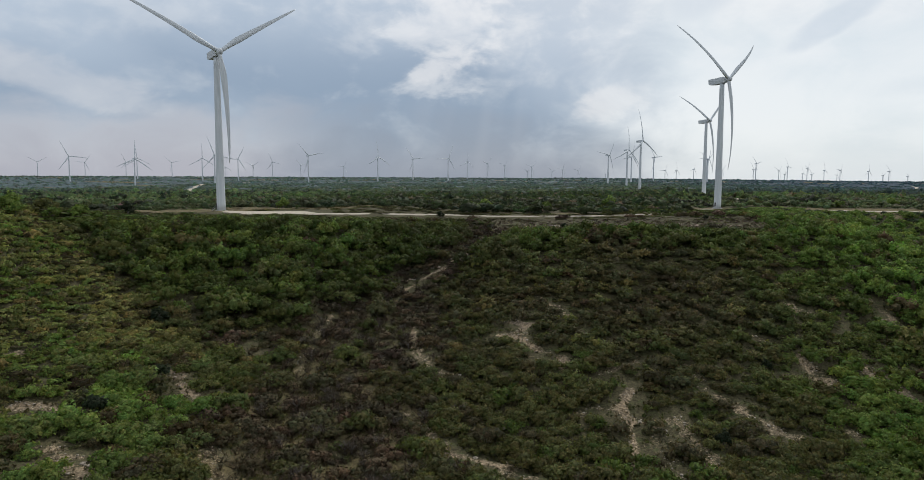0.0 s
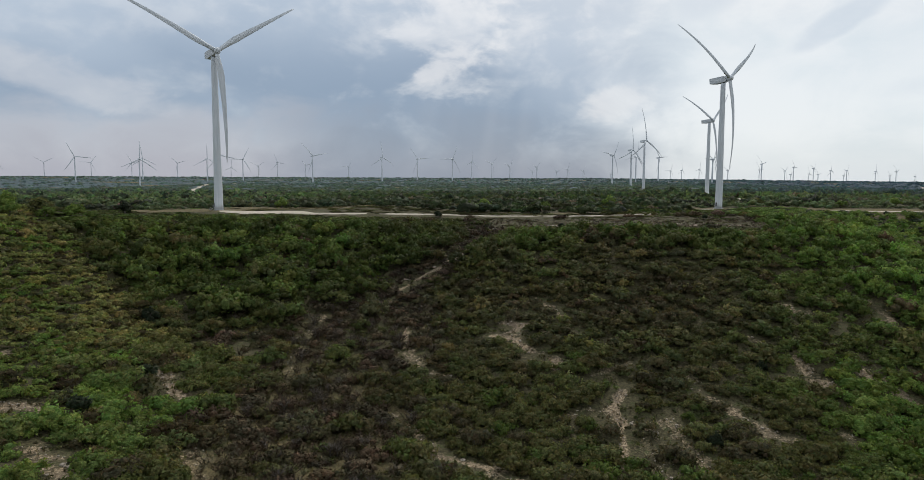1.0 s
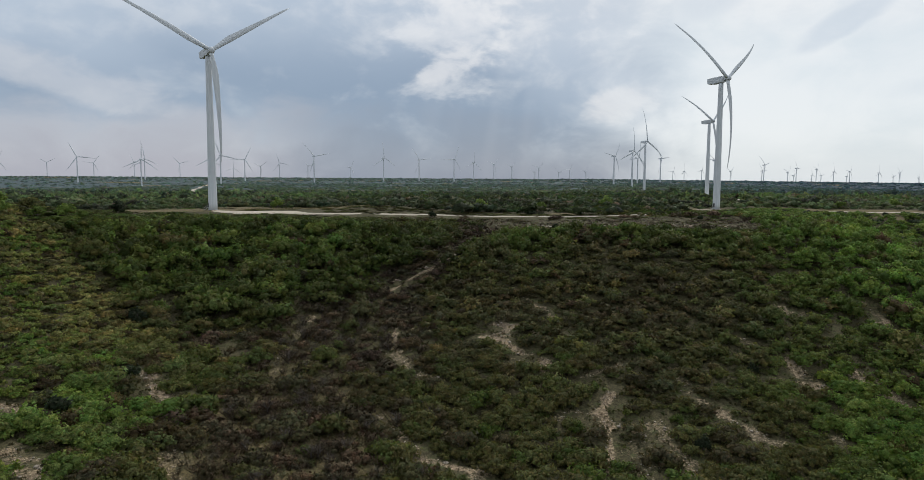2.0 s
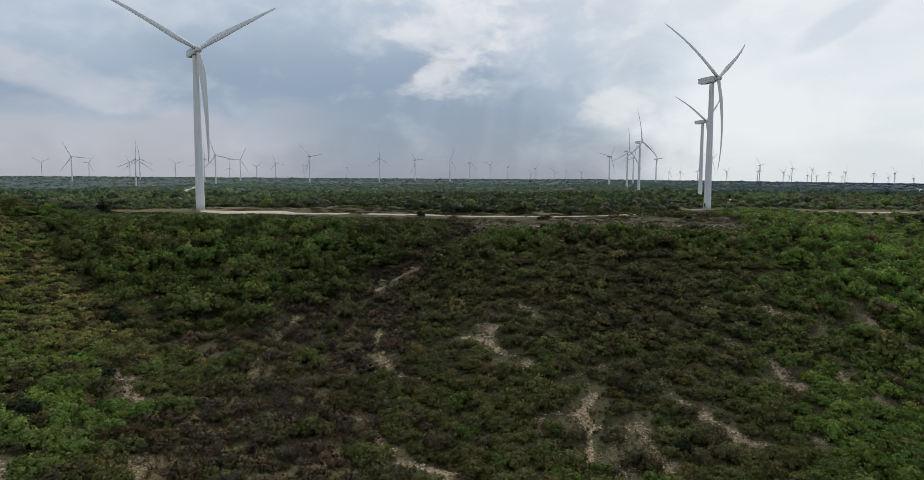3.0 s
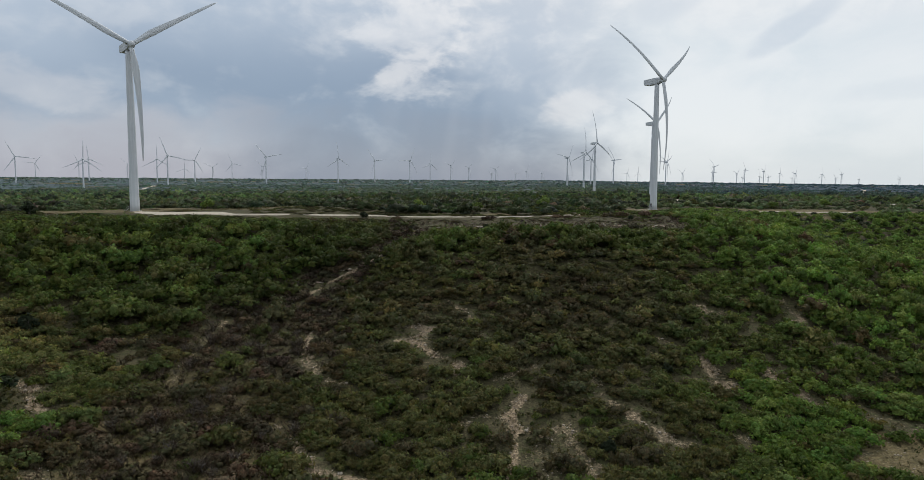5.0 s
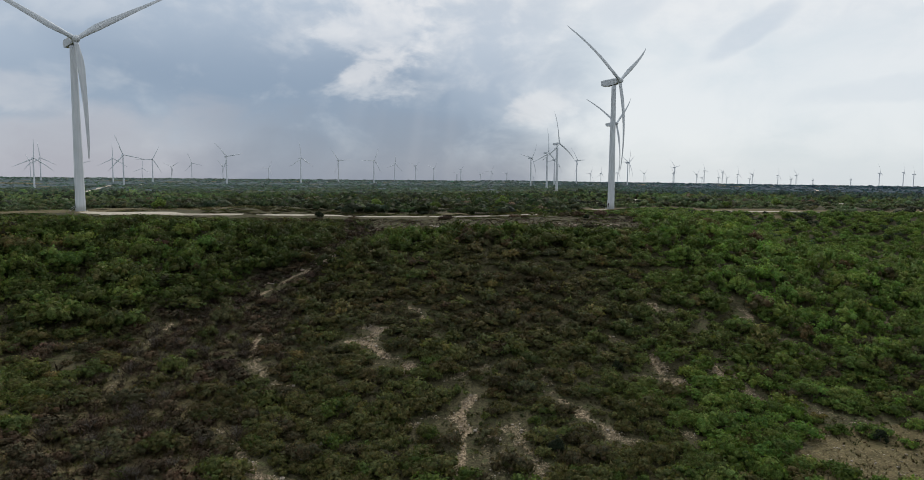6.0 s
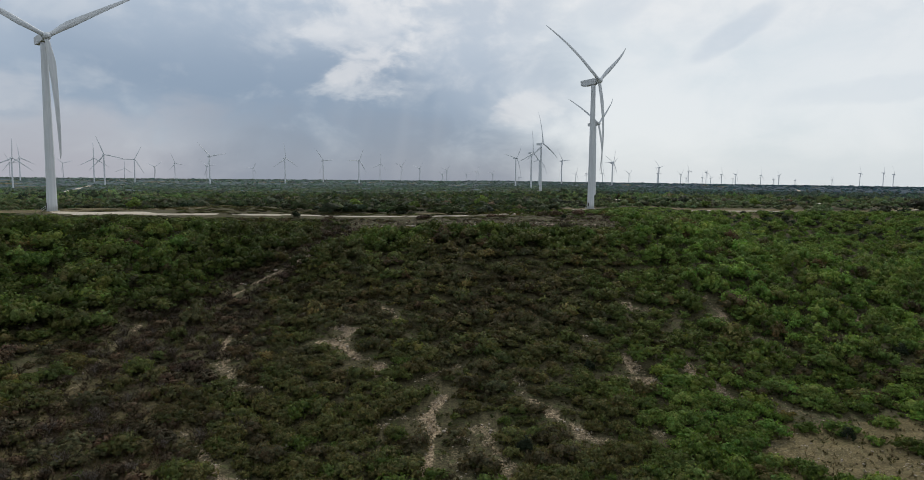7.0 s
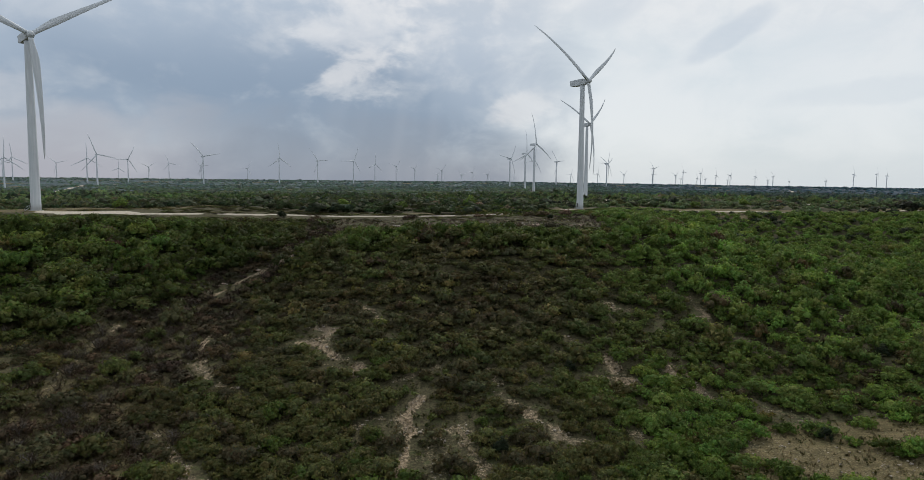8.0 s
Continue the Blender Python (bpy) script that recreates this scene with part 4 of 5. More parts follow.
def east_slope_plants():
    """Fresh green trees on the side of the eastern hollow."""
    x, y = scatter(118, 360, 345, 426, 4.3)
    keep = in_view(x, y) & ~open_ground(x, y) & (rng.uniform(0, 1, len(x)) > 0.9 * grassiness(x, y))
    x, y = x[keep], y[keep]
    n = len(x)
    tint = varied(GREEN, n, 0.2) * 0.5 + varied(BRIGHT, n, 0.2) * 0.5
    dark = rng.uniform(0, 1, n) < 0.15
    tint[dark] = varied(CEDAR * 1.6, int(dark.sum()))
    size = np.exp(rng.normal(0, 0.28, n))
    low = (15.8 - 18.3 * (y - 6) / 424 - ground_z(x, y)) / 5.0
    planted("hollow_trees", TREE, rows_of(x, y, size, np.minimum(0.85 * size, np.clip(low, 0.3, 1.2) * rng.uniform(0.8, 1.4, n))), tint, LEAF, "fresh green small trees on the eastern slope", "trees")


def distant_plants():
    """Woods of the dip and of the far ridge."""
    a, d = rng.uniform(-0.76, 0.67, 13000), np.sqrt(rng.uniform(860 ** 2, 2000 ** 2, 13000))
    a2, d2 = rng.uniform(-0.76, 0.67, 9000), np.sqrt(rng.uniform(2000 ** 2, 4100 ** 2, 9000))
    a, d = np.append(a, a2), np.append(d, d2)
    x, y = d * np.sin(a), d * np.cos(a)
    keep = (wobble(x, y, 95) + 0.5 * wobble(x, y * 1.5, 33) < 0.75) & ~open_ground(x, y)
    x, y, d = x[keep], y[keep], d[keep]
    n = len(x)
    # distance haze mixed into the foliage tint, bluer and darker eastward
    far = np.maximum(np.clip((d - 650) / 1300, 0, 1), east_haze(x, y))[:, None]
    tint = varied(PLATEAU, n, 0.25) * (1 - far) + varied(FAR_HAZE, n, 0.1) * far * (1.06 - np.where(x[:, None] > 0, np.array((0.52, 0.38, 0.14)), np.array((0.3, 0.24, 0.16))) * np.clip(x / 1200, -1, 1)[:, None])
    size = np.exp(rng.normal(0, 0.25, n)) * (1 + 0.5 * np.clip((d - 1500) / 2000, 0, 1))
    planted("distant_woods", REMOTE, rows_of(x, y, 1.35 * size, 0.6 * size), tint, FAR_LEAF, "woods covering the far ridge, blue-green from haze in their colour", "woods")


def part(name, me, parent, label=""):
    ob = new(name, me)
    ob.parent = parent
    return tagged(ob, label)


def rod(bm, a, b, r0, r1, sides=7):
    """A tapered round rod from a to b."""
    a, b = Vector(a), Vector(b)
    turn = (b - a).to_track_quat("Z", "Y").to_matrix()
    rings = []
    for p, r in ((a, r0), (b, r1)):
        rings.append([bm.verts.new(p + turn @ Vector((math.cos(t) * r, math.sin(t) * r, 0))) for t in [2 * math.pi * i / sides for i in range(sides)]])
    for i in range(sides):
        j = (i + 1) % sides
        bm.faces.new((rings[0][i], rings[0][j], rings[1][j], rings[1][i])).smooth = True
    bm.faces.new(rings[1])
    bm.faces.new(rings[0][::-1])


def as_mesh(bm, name, material_):
    me = bpy.data.meshes.new(name)
    bmesh.ops.recalc_face_normals(bm, faces=bm.faces)
    bm.to_mesh(me)
    bm.free()
    me.materials.append(material_)
    return me


def stem_mesh(seed, tall, thick, spread):
    """Trunk with a few limbs that reach into the crown."""
    local = random.Random(seed)
    bm = bmesh.new()
    fork = Vector((local.uniform(-0.1, 0.1), local.uniform(-0.1, 0.1), tall * 0.35))
    rod(bm, (0, 0, -0.5), fork, thick, thick * 0.75)
    for k in range(5):
        a = k * 1.257 + local.uniform(-0.4, 0.4)
        tip = fork + Vector((math.cos(a) * spread, math.sin(a) * spread, tall * local.uniform(0.25, 0.5)))
        rod(bm, fork, tip, thick * 0.55, thick * 0.18, 5)
    return as_mesh(bm, "trunk", BARK)


def crown_mesh(crown, tint):
    verts, share, faces, rounds = crown
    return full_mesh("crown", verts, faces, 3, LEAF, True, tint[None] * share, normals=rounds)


def make_shrubs(x, y, size, tint):
    """The scrub oaks of the nearest slope, each a thing of its own."""
    tones = [OLIVE, GREEN * 0.8, DULL * 1.15, GREEN * 0.65, STRAW * 0.55, OLIVE * 1.3]
    kinds = [(crown_mesh(OAK[k % len(OAK)], tones[k % len(tones)]), stem_mesh(k, 2.0, 0.14, 1.0)) for k in range(12)]
    for px, py, s, t in zip(x, y, size, tint):
        best = min(range(12), key=lambda k: float(np.abs(tones[k % 6] - t).sum()) + random.uniform(0, 0.03))
        crown, stem = kinds[best]
        shrub = tagged(new("shrub"), "rounded green oak shrub on stony litter" if best % 6 in (1, 3, 5) else "rounded olive-brown oak shrub on stony litter",
                       "shrub", "scrub oaks on the near slope")
        shrub.matrix_basis = pose(px, py, float(ground_z(px, py)) - 0.1, 0, 0, random.uniform(0, 360)) @ Matrix.Diagonal((s, s, s * random.uniform(0.85, 1.15), 1))
        part("crown", crown, shrub)
        part("trunk", stem, shrub)


def make_junipers():
    """Dark junipers that stand out singly."""
    kinds = [(crown_mesh(c, CEDAR), stem_mesh(60 + k, 2.6, 0.2, 0.7)) for k, c in enumerate(JUNIPER)]
    for k, (px, py, s) in enumerate(JUNIPERS):
        crown, stem = kinds[k % len(kinds)]
        tree = tagged(new("juniper_tree"), "dark dense juniper standing alone among the scrub", "juniper", "dark junipers")
        tree.matrix_basis = pose(px, py, float(ground_z(px, py)) - 0.1, 0, 0, 47 * k) @ Matrix.Diagonal((s, s, s * 0.9, 1))
        part("crown", crown, tree)
        part("trunk", stem, tree)


def make_grove():
    """Rounded live oaks that crown the spur and stand about the plateau."""
    places = [(-199, 227, 1.5), (-191, 223, 1.3), (-187, 234, 1.7), (-181, 229, 1.2), (-178, 239, 1.4), (-172, 241, 1.0), (-206, 238, 1.5), (-194, 242, 1.3), (-183, 247, 1.2), (-214, 232, 1.3),
              (-208, 222, 1.1), (-152, 383, 1.6), (-98, 392, 1.4), (-60, 378, 1.5), (-30, 396, 1.7), (6, 372, 1.4), (44, 398, 1.6), (150, 470, 1.7), (196, 452, 1.5), (236, 468, 1.8)]
    tones = [GREEN * 0.95, GREEN * 1.15, OLIVE * 1.05]
    kinds = [(crown_mesh(leafy_crown(160 + k, 9, 420, 2.9, 4.0, 0.5, 0.4), tones[k % 3]), stem_mesh(170 + k, 3.0, 0.22, 1.3)) for k in range(5)]
    for k, (px, py, s) in enumerate(places):
        crown, stem = kinds[k % len(kinds)]
        tree = tagged(new("oak_tree"), "rounded dark-green live oak rising above the scrub", "tree", "live oaks above the scrub")
        tree.matrix_basis = pose(px, py, float(ground_z(px, py)) - 0.1, 0, 0, 67 * k) @ Matrix.Diagonal((s, s, s * 0.95, 1))
        part("crown", crown, tree)
        part("trunk", stem, tree)


def branching_mesh(seed, tall):
    """A leafless crooked trunk that forks three times into ever thinner limbs."""
    local = random.Random(seed)
    bm = bmesh.new()

    def grow(foot, way, length, thick, depth):
        bend = foot + way * length * 0.55 + Vector((local.uniform(-1, 1), local.uniform(-1, 1), local.uniform(-0.4, 0.6))) * length * 0.12
        tip = bend + (way + Vector((local.uniform(-0.5, 0.5), local.uniform(-0.5, 0.5), 0.15))).normalized() * length * 0.5
        rod(bm, foot, bend, thick, thick * 0.8, 5)
        rod(bm, bend, tip, thick * 0.8, thick * 0.55, 5)
        if depth:
            start = local.uniform(0, 6.28)
            for k in range(4 if depth == 3 else 3 if depth == 2 else 2):
                a = start + k * 6.28 / (4 if depth == 3 else 3 if depth == 2 else 2) + local.uniform(-0.5, 0.5)
                out = Vector((math.cos(a), math.sin(a), local.uniform(0.05, 0.9)))
                grow(tip if k % 2 else bend.lerp(tip, 0.6), (way * 0.5 + out).normalized(), length * local.uniform(0.6, 0.85), thick * 0.52, depth - 1)

    grow(Vector((0, 0, -0.3)), Vector((local.uniform(-0.2, 0.2), local.uniform(-0.2, 0.2), 1)).normalized(), tall * 0.34, 0.19, 3)
    return as_mesh(bm, "trunk", BARK)


def make_dead_trees():
    """Leafless mesquites in and beside the gully."""
    kinds = []
    for k, (crown, share, sides, rounds) in enumerate(BRUSH_TREE):
        tint = np.repeat(BROWN_TWIG[None] * 0.7, len(crown), 0)
        kinds.append((full_mesh("twig_crown", crown, sides, 4, TWIG, False, tint, normals=rounds), branching_mesh(80 + k, 3.4)))
    local = random.Random(5)
    apart = [(-103.3, 196), (-117.2, 141.8), (-90, 194.9), (-17.6, 154), (-24, 148), (-31, 133), (-37, 128), (-44, 133), (-14, 126), (-47, 152), (150, 168)]
    for k in range(58):
        y = 112 + local.uniform(0, 1) * 95
        x = float(np.interp(y, [112, 158, 205, 241], [-34, -46, -50, -47])) + local.gauss(0, 11)
        if k < len(apart):
            x, y = apart[k]
        if bareness(np.array(x), np.array(y)) > 0.6:
            continue
        twigs, trunk = kinds[k % 3]
        tree = tagged(new("bare_tree"), "leafless dark-brown mesquite tree in the gully", "bare tree", "leafless trees in the gully")
        s = local.uniform(0.9, 1.45)
        tree.matrix_basis = pose(x, y, float(ground_z(x, y)) - 0.1, 0, 0, local.uniform(0, 360)) @ Matrix.Diagonal((s, s, s, 1))
        part("twig_crown", twigs, tree, "thin brown twigs")
        part("trunk", trunk, tree)


def make_grass():
    """Dry tufts on the open ground."""
    n = 26000
    x, y = rng.uniform(-150, 190, n), rng.uniform(95, 345, n)
    keep = in_view(x, y) & ((bareness(x, y) > 0.25) | (grassiness(x, y) > 0.3)) & (near_line(x, y, ROAD) > 3.2) & (rng.uniform(0, 1, n) < 0.75)
    x, y = x[keep], y[keep]
    tufts = []
    for k in range(4):
        local = np.random.default_rng(150 + k)
        out = []
        for j in range(9):
            a, lean = local.uniform(0, 6.28), local.uniform(0.1, 0.5)
            foot, side = np.array([local.normal(0, 0.12), local.normal(0, 0.12), 0]), np.array([-math.sin(a), math.cos(a), 0]) * 0.05
            tip = foot + np.array([math.cos(a) * lean, math.sin(a) * lean, local.uniform(0.3, 0.7)])
            out += [foot - side, foot + side, tip + side * 0.3, tip - side * 0.3]
        tufts.append((np.array(out), np.ones((len(out), 3)), np.arange(len(out)).reshape(-1, 4), np.tile((0.0, 0.0, 1.0), (len(out), 1))))
    tint = varied(np.array((0.15, 0.13, 0.07)), len(x), 0.25)
    planted("dry_grass", tufts, rows_of(x, y, rng.uniform(0.7, 1.6, len(x)), rng.uniform(0.7, 1.3, len(x)), 0.05), tint, DRY_GRASS, "dry straw-coloured grass tufts on open ground", "grass", 4)


def stone_mesh(seed, squash, material_):
    local = random.Random(seed)
    bm = bmesh.new()
    bmesh.ops.create_icosphere(bm, subdivisions=1, radius=0.5)
    for v in bm.verts:
        v.co = v.co * local.uniform(0.75, 1.2)
        v.co.z *= squash
        v.co.x = max(-0.42, min(0.42, v.co.x))
    return as_mesh(bm, "stone", material_)


def make_stones():
    """Limestone rubble on the bare patches, and the broken ledge at the slope's rim."""
    n = 60000
    x, y = rng.uniform(-130, 160, n), rng.uniform(95, 325, n)
    b = bareness(x, y)
    keep = in_view(x, y) & (rng.uniform(0, 1, n) < b * 0.9 - 0.2) & (near_line(x, y, ROAD) > 4)
    x, y = x[keep][:4200], y[keep][:4200]
    shapes = []
    for k in range(5):
        me = stone_mesh(k, 0.6, STONE)
        v = np.empty(len(me.vertices) * 3)
        me.vertices.foreach_get("co", v)
        f = np.array([p.vertices[:] for p in me.polygons])
        shapes.append((v.reshape(-1, 3), f))
        bpy.data.meshes.remove(me)
    verts, faces, count = [], [], 0
    size = np.exp(rng.normal(-1.0, 0.45, len(x)))
    spin = rng.uniform(0, 6.28, len(x))
    z = ground_z(x, y)
    for i in range(len(x)):
        v, f = shapes[i % 5]
        c, s = math.cos(spin[i]), math.sin(spin[i])
        verts.append(np.stack([(v[:, 0] * c - v[:, 1] * s) * size[i] + x[i], (v[:, 0] * s + v[:, 1] * c) * size[i] + y[i], v[:, 2] * size[i] + z[i] + 0.1], 1))
        faces.append(f + count)
        count += len(v)
    me = full_mesh("stone_rubble", np.concatenate(verts), np.concatenate(faces), 3, STONE)
    tagged(new("stone_rubble", me), "pale limestone rubble strewn over bare ground", "stones", kind="stuff")
    local = random.Random(3)
    blocks = [stone_mesh(20 + k, 0.55, STONE) for k in range(4)] + [stone_mesh(30 + k, 0.5, RUST_STONE) for k in range(2)]
    for line, k_n, wide in (([(-30, 292), (-16, 299), (2, 303), (40, 300), (90, 294)], 60, 2.4), ([(-25, 263), (-34, 252), (-47, 238)], 26, 1.6)):
        p = smooth_line(line, 1.5)
        for k in range(k_n):
            bx, by = p[local.randrange(len(p))] + np.array([local.gauss(0, wide), local.gauss(0, wide * 0.6)])
            s = local.uniform(0.7, 2.1)
            boulder = new("boulder", blocks[local.randrange(6)])
            boulder.matrix_basis = pose(bx, by, float(ground_z(bx, by)) + 0.1 * s, local.uniform(-12, 12), local.uniform(-12, 12), local.uniform(0, 360)) @ Matrix.Diagonal((s * 1.3, s, s * 0.8, 1))
            tagged(boulder, "weathered limestone boulder of the broken ledge", "boulder", "ledge boulders")


# ---- wind turbines ----
HUB, BLADE, TILT_UP = 80.0, 56.0, 6.0


def lathe(bm, profile, sides, cap=True):
    rings = [[bm.verts.new((math.cos(2 * math.pi * i / sides) * r, math.sin(2 * math.pi * i / sides) * r, z)) for i in range(sides)] for r, z in profile]
    for low, high in zip(rings[:-1], rings[1:]):
        for i in range(sides):
            j = (i + 1) % sides
            bm.faces.new((low[i], low[j], high[j], high[i])).smooth = True
    if cap:
        bm.faces.new(rings[-1])
        bm.faces.new(rings[0][::-1])


def tower_radius(z):
    return 2.25 - 0.85 * (z / (HUB - 2.0)) ** 0.9


def tower_mesh(sides):
    bm = bmesh.new()
    lathe(bm, [(tower_radius(z), z) for z in np.linspace(0, HUB - 2.0, 25)], sides)
    return as_mesh(bm, "tower", PAINT)


def flange_mesh(z):
    """Bolted joint between two tower sections: a slightly proud ring."""
    bm = bmesh.new()
    r = tower_radius(z)
    lathe(bm, [(r - 0.05, z - 0.16), (r + 0.045, z - 0.15), (r + 0.045, z + 0.15), (r - 0.05, z + 0.16)], 40)
    for face in bm.faces:
        face.smooth = False
    return as_mesh(bm, "flange", PAINT)


def rounded_box(bm, corners, bevel, segments=2):
    """Box from two end outlines (x half width, z low, z high) at two or more y stations, with bevelled edges."""
    rings = [[bm.verts.new((sx * w, y, z)) for sx, z in ((-1, lo), (1, lo), (1, hi), (-1, hi))] for y, w, lo, hi in corners]
    for a, b in zip(rings[:-1], rings[1:]):
        for i in range(4):
            j = (i + 1) % 4
            bm.faces.new((a[i], a[j], b[j], b[i]))
    bm.faces.new(rings[0][::-1])
    bm.faces.new(rings[-1])
    bmesh.ops.recalc_face_normals(bm, faces=bm.faces)
    bmesh.ops.bevel(bm, geom=list(bm.edges), offset=bevel, segments=segments, profile=0.6, affect="EDGES", clamp_overlap=True)


def nacelle_mesh(fine):
    bm = bmesh.new()
    rounded_box(bm, [(-2.4, 1.45, -1.55, 1.6), (-1.2, 1.75, -1.9, 1.95), (4.5, 1.8, -1.95, 2.05), (8.4, 1.7, -1.2, 2.05)], 0.3, 2 if fine else 1)
    return as_mesh(bm, "nacelle", PAINT)


def hub_mesh(sides):
    """Spinner: blunt nose, wide waist at the blade roots, axis along -y."""
    bm = bmesh.new()
    lathe(bm, [(1.35, -1.6), (1.7, -1.2), (1.85, 0.0), (1.7, 0.9), (1.3, 1.65), (0.75, 2.1), (0.2, 2.28)], sides)
    bmesh.ops.rotate(bm, verts=bm.verts, matrix=Matrix.Rotation(radians(90), 3, "X"))
    return as_mesh(bm, "hub", PAINT)


def blade_mesh(stations, around):
    """Lofted blade along z: round root, broad shoulder, twisted and bent back by the wind."""
    bm = bmesh.new()
    rings = []
    for k in range(stations + 1):
        f = (k / stations) ** 1.1
        r = 1.3 + (BLADE - 1.3) * f
        root = max(0.0, 1 - f / 0.16) ** 1.5
        chord = float(np.interp(f, [0, 0.05, 0.12, 0.2, 0.35, 0.6, 0.85, 0.96, 1.0], [2.1, 2.15, 2.8, 3.3, 2.75, 1.9, 1.2, 0.75, 0.12]))
        thick = chord * float(np.interp(f, [0, 0.05, 0.2, 0.5, 1.0], [1.0, 0.85, 0.36, 0.22, 0.15]))
        twist = radians(float(np.interp(f, [0, 0.15, 0.4, 0.7, 1.0], [10, 9, 5, 2, 1])))
        back = -r * 0.05 + 7.4 * f ** 2.4
        ring = []
        for i in range(around):
            a = 2 * math.pi * i / around
            cx, cy = math.cos(a), math.sin(a)
            sharp = 1.0 if cx > 0 else (1 - (1 - root) * 0.78 * (-cx) ** 1.4)
            lx = (cx * 0.5 - 0.18 * (1 - root)) * chord
            ly = cy * 0.5 * thick * sharp
            ring.append(bm.verts.new((lx * math.cos(twist) - ly * math.sin(twist), lx * math.sin(twist) + ly * math.cos(twist) + back, r)))
        rings.append(ring)
    for a, b in zip(rings[:-1], rings[1:]):
        for i in range(around):
            j = (i + 1) % around
            bm.faces.new((a[i], a[j], b[j], b[i])).smooth = True
    bm.faces.new(rings[-1])
    bm.faces.new(rings[0][::-1])
    return as_mesh(bm, "blade", PAINT)


def door_mesh():
    bm = bmesh.new()
    rounded_box(bm, [(-2.42, 0.5, 1.6, 3.9), (-2.1, 0.5, 1.6, 3.9)], 0.08, 1)
    return as_mesh(bm, "door", DARK)


def stairs_mesh():
    bm = bmesh.new()
    for k in range(8):
        step = bmesh.ops.create_cube(bm, size=1.0)["verts"]
        bmesh.ops.scale(bm, vec=(1.1, 0.25, 0.05), verts=step)
        bmesh.ops.translate(bm, vec=(0, -4.3 + 0.22 * k, 0.18 + 0.18 * k), verts=step)
    for side in (-0.6, 0.6):
        rod(bm, (side, -4.5, 0.0), (side, -4.5, 1.1), 0.04, 0.04, 6)
        rod(bm, (side, -2.6, 1.5), (side, -2.6, 2.6), 0.04, 0.04, 6)
        rod(bm, (side, -4.5, 1.1), (side, -2.6, 2.6), 0.04, 0.04, 6)
        rod(bm, (side, -4.5, 0.05), (side, -2.6, 1.5), 0.05, 0.05, 6)
    return as_mesh(bm, "stairs", STEEL)


def plinth_mesh():
    bm = bmesh.new()
    lathe(bm, [(3.1, -0.8), (3.1, 0.12), (2.95, 0.2), (2.3, 0.22)], 40)
    return as_mesh(bm, "foundation", CONCRETE)


FINE = dict(tower=tower_mesh(40), nacelle=nacelle_mesh(True), hub=hub_mesh(28), blade=blade_mesh(26, 16))
COARSE = dict(tower=tower_mesh(12), nacelle=nacelle_mesh(False), hub=hub_mesh(10), blade=blade_mesh(9, 6))
FLANGES = [flange_mesh(26.0), flange_mesh(52.0)]
EXTRAS = dict(door=door_mesh(), stairs=stairs_mesh(), foundation=plinth_mesh())


def make_turbine(x, y, phase, facing=48.0, scale=1.0, fine=False, label="white three-bladed wind turbine on the far ridge", group="distant wind turbines"):
    """Tower, nacelle, spinner and three blades; phase is the first blade's angle from upright."""
    kit = FINE if fine else COARSE
    thing = tagged(new("wind_turbine"), label, "wind turbine", group)
    thing.matrix_basis = pose(x, y, float(ground_z(x, y)) + (0.1 if fine else -0.5), 0, 0, facing) @ Matrix.Diagonal((scale, scale, scale, 1))
    tower = part("tower", kit["tower"], thing)
    head = pose(0, 0, HUB, -TILT_UP, 0, 0)
    nacelle = part("nacelle", kit["nacelle"], thing)
    nacelle.matrix_basis = head
    hub = part("hub", kit["hub"], thing)
    hub.matrix_basis = head @ pose(0, -4.1, 0)
    for k in range(3):
        blade = part("blade", kit["blade"], thing)
        blade.matrix_basis = head @ pose(0, -4.1, 0, 0, phase + 120 * k, 0)
    if fine:
        part("foundation", EXTRAS["foundation"], thing, "grey concrete foundation ring")
        for ring in FLANGES:
            part("flange", ring, tower)
        door = part("door", EXTRAS["door"], tower, "dark steel door")
        stairs = part("stairs", EXTRAS["stairs"], tower, "galvanised steel stairs")
        for ob in (door, stairs):
            ob.matrix_basis = pose(0, 0, 0, 0, 0, -100)
    return thing


for (tx, ty), phase, words in zip(TOWERS, (57, 59, 54), ("tall white wind turbine on its gravel pad", "tall white wind turbine on the grassy plateau", "white wind turbine by the service road")):
    make_turbine(tx, ty, phase, fine=True, label=words, group="near wind turbines")

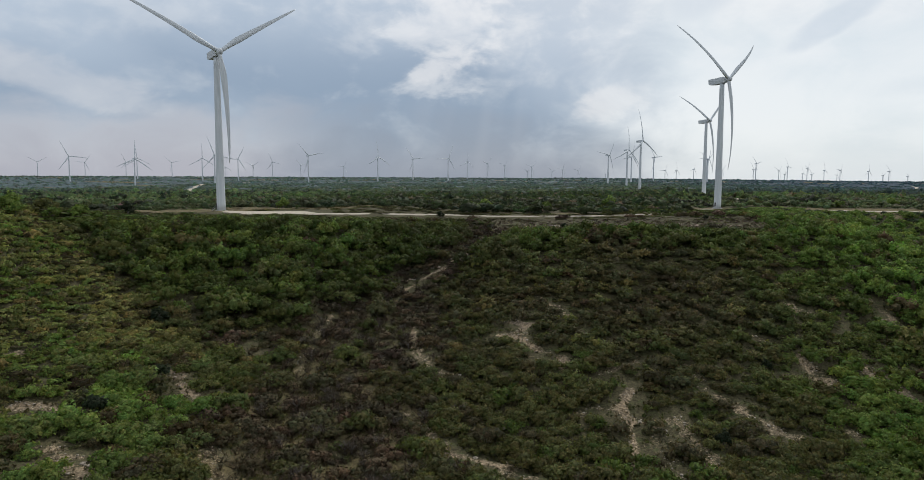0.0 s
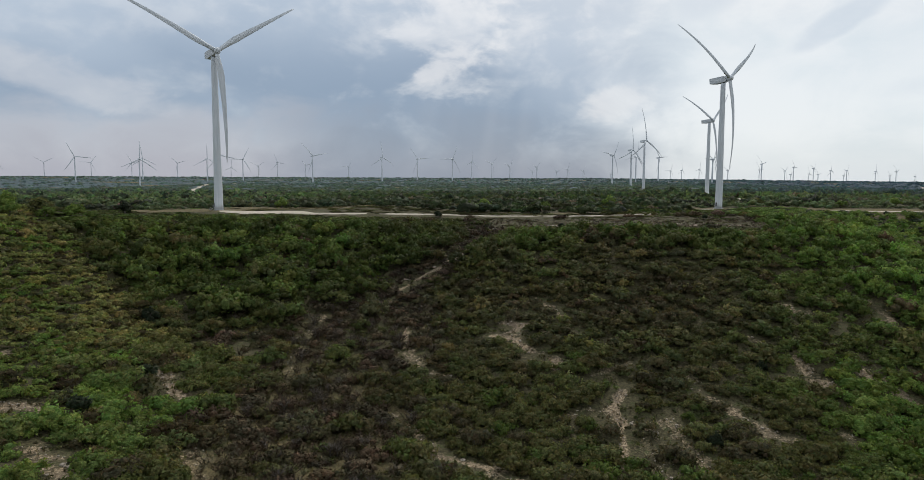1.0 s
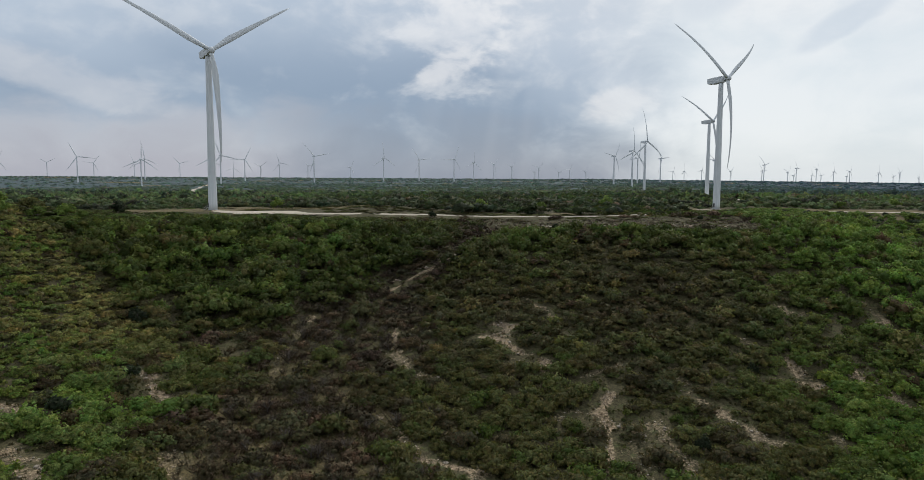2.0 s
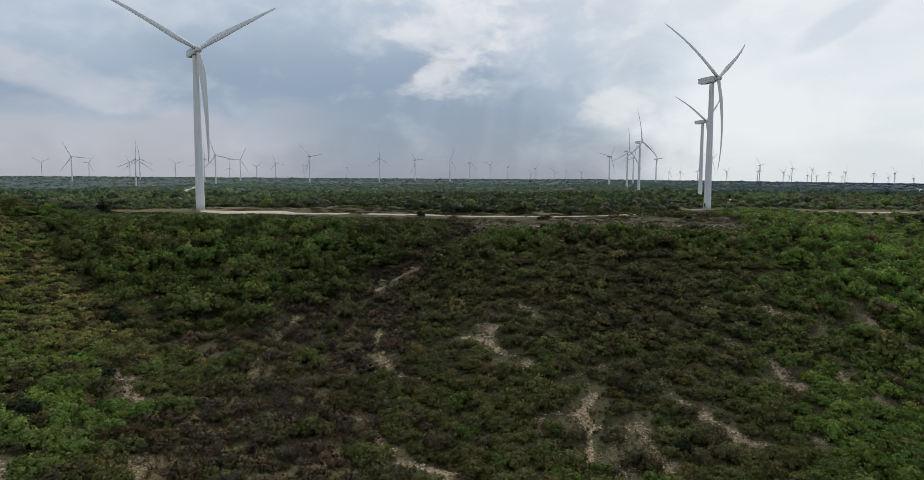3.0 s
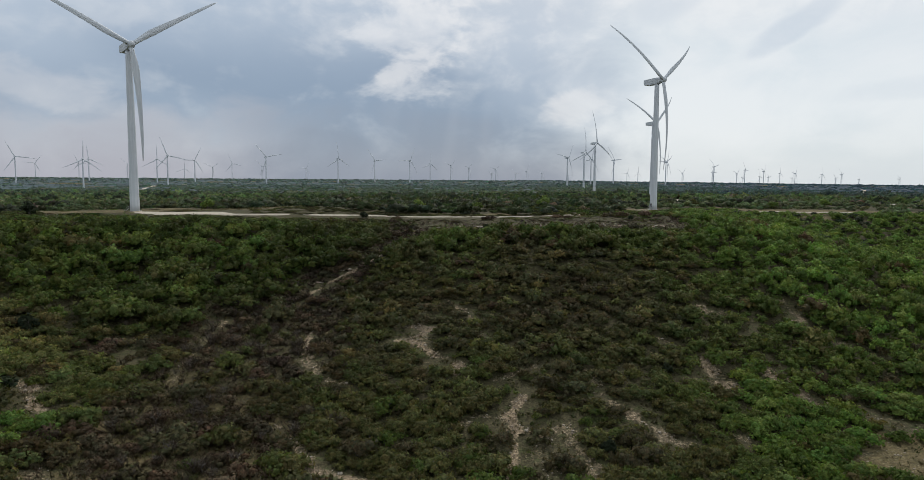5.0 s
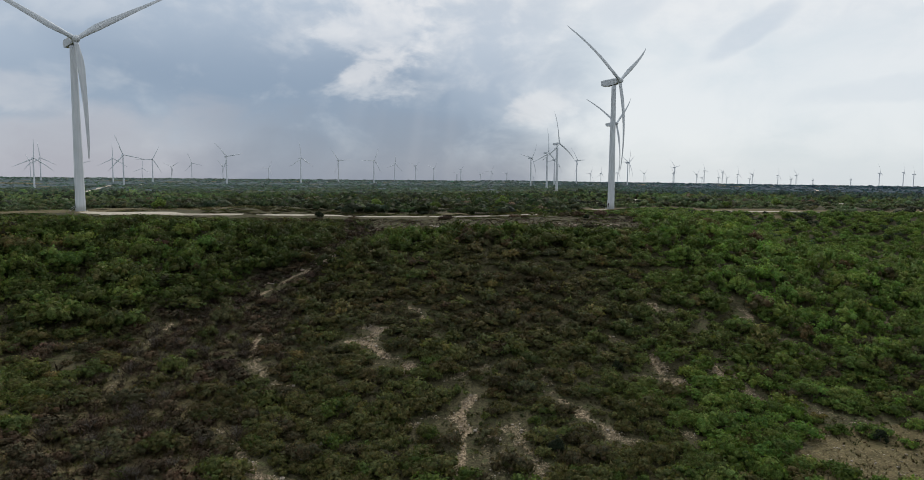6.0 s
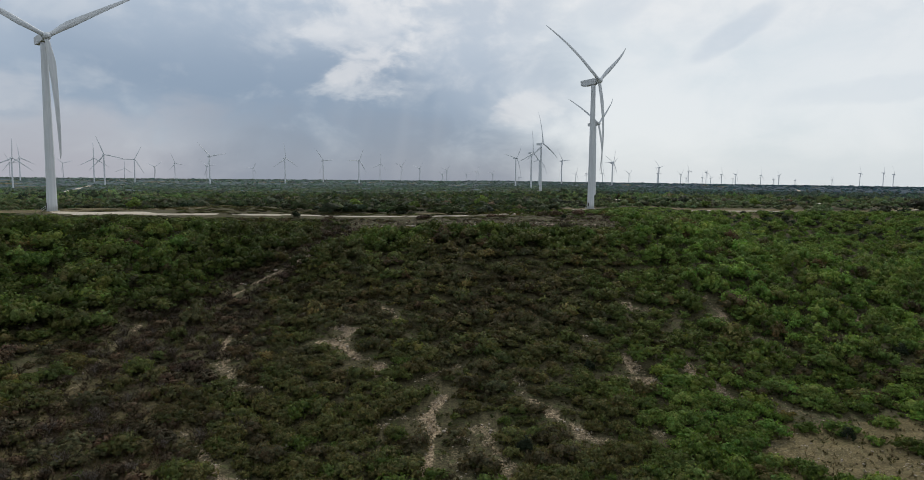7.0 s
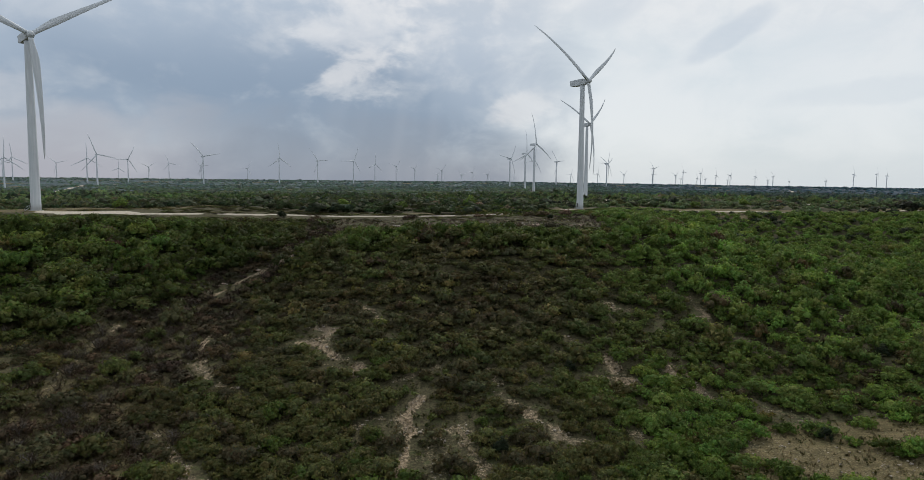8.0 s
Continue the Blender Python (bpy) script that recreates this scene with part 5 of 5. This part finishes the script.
PLATEAU_ROW = [(170, 1122, 1), (188, 1426, 0.98), (187, 1795, 0.96), (283, 2053, 1), (404, 2377, 1.03), (565, 2287, 1), (625, 2539, 1.02)]
WEST_ROW = [
    (-2461, 2990, 0.9), (-1526, 1993, 1.05), (-2345, 3176, 0.94), (-2190, 3286, 0.98), (-1050, 1614, 0.95), (-1522, 2354, 1.02), (-2031, 3460, 1), (-1223, 2286, 1.05),
    (-1904, 3840, 1), (-1149, 2420, 1.04), (-1719, 3817, 1), (-1385, 3312, 1), (-1429, 3845, 1), (-721, 2009, 1.04), (-1210, 4003, 1), (-557, 2252, 1.04),
    (-501, 2611, 1.05), (-335, 2443, 1.04), (-324, 3011, 1), (-272, 3523, 1), (-205, 4037, 1), (-869, 1692, 1), (-2130, 2334, 0.88),
]
EAST_ROW = [
    (-73, 4448, 0.99), (-41, 4144, 1), (87, 4448, 0.96), (155, 4291, 1), (261, 4386, 1), (442, 4427, 0.76), (792, 4252, 1), (855, 4224, 1), (944, 4154, 1),
    (1111, 4154, 1), (1268, 4073, 1), (969, 3080, 0.97), (1408, 4063, 1), (1488, 4194, 0.92), (1375, 3836, 1), (1579, 4161, 0.96), (1495, 3877, 1), (1624, 4144, 0.92),
]
FAR_EAST_ROW = [
    (1620, 3962, 1), (1746, 4094, 0.9), (1693, 3932, 1), (1839, 3921, 1), (1953, 4000, 0.87), (1917, 3862, 1), (2058, 3947, 0.82), (2239, 3873, 0.92), (2197, 3537, 1),
    (2262, 3443, 1), (2351, 3497, 1),
]
turn = random.Random(11)
for k, (tx, ty, s) in enumerate(PLATEAU_ROW):
    make_turbine(tx, ty, (118, 8, 40, 20, 85, 30, 60)[k], 48 + turn.uniform(-4, 4), s, label="white wind turbine in a row on the plateau", group="turbines along the plateau")
for tx, ty, s in WEST_ROW + EAST_ROW + FAR_EAST_ROW:
    make_turbine(tx, ty, turn.uniform(0, 120), 48 + turn.uniform(-6, 6), s)

# ---- planting ----
single = near_plants()
plateau_plants()
rim_scrub()
east_slope_plants()
distant_plants()
make_junipers()
make_grove()
make_dead_trees()
make_grass()
make_stones()
make_shrubs(*single)
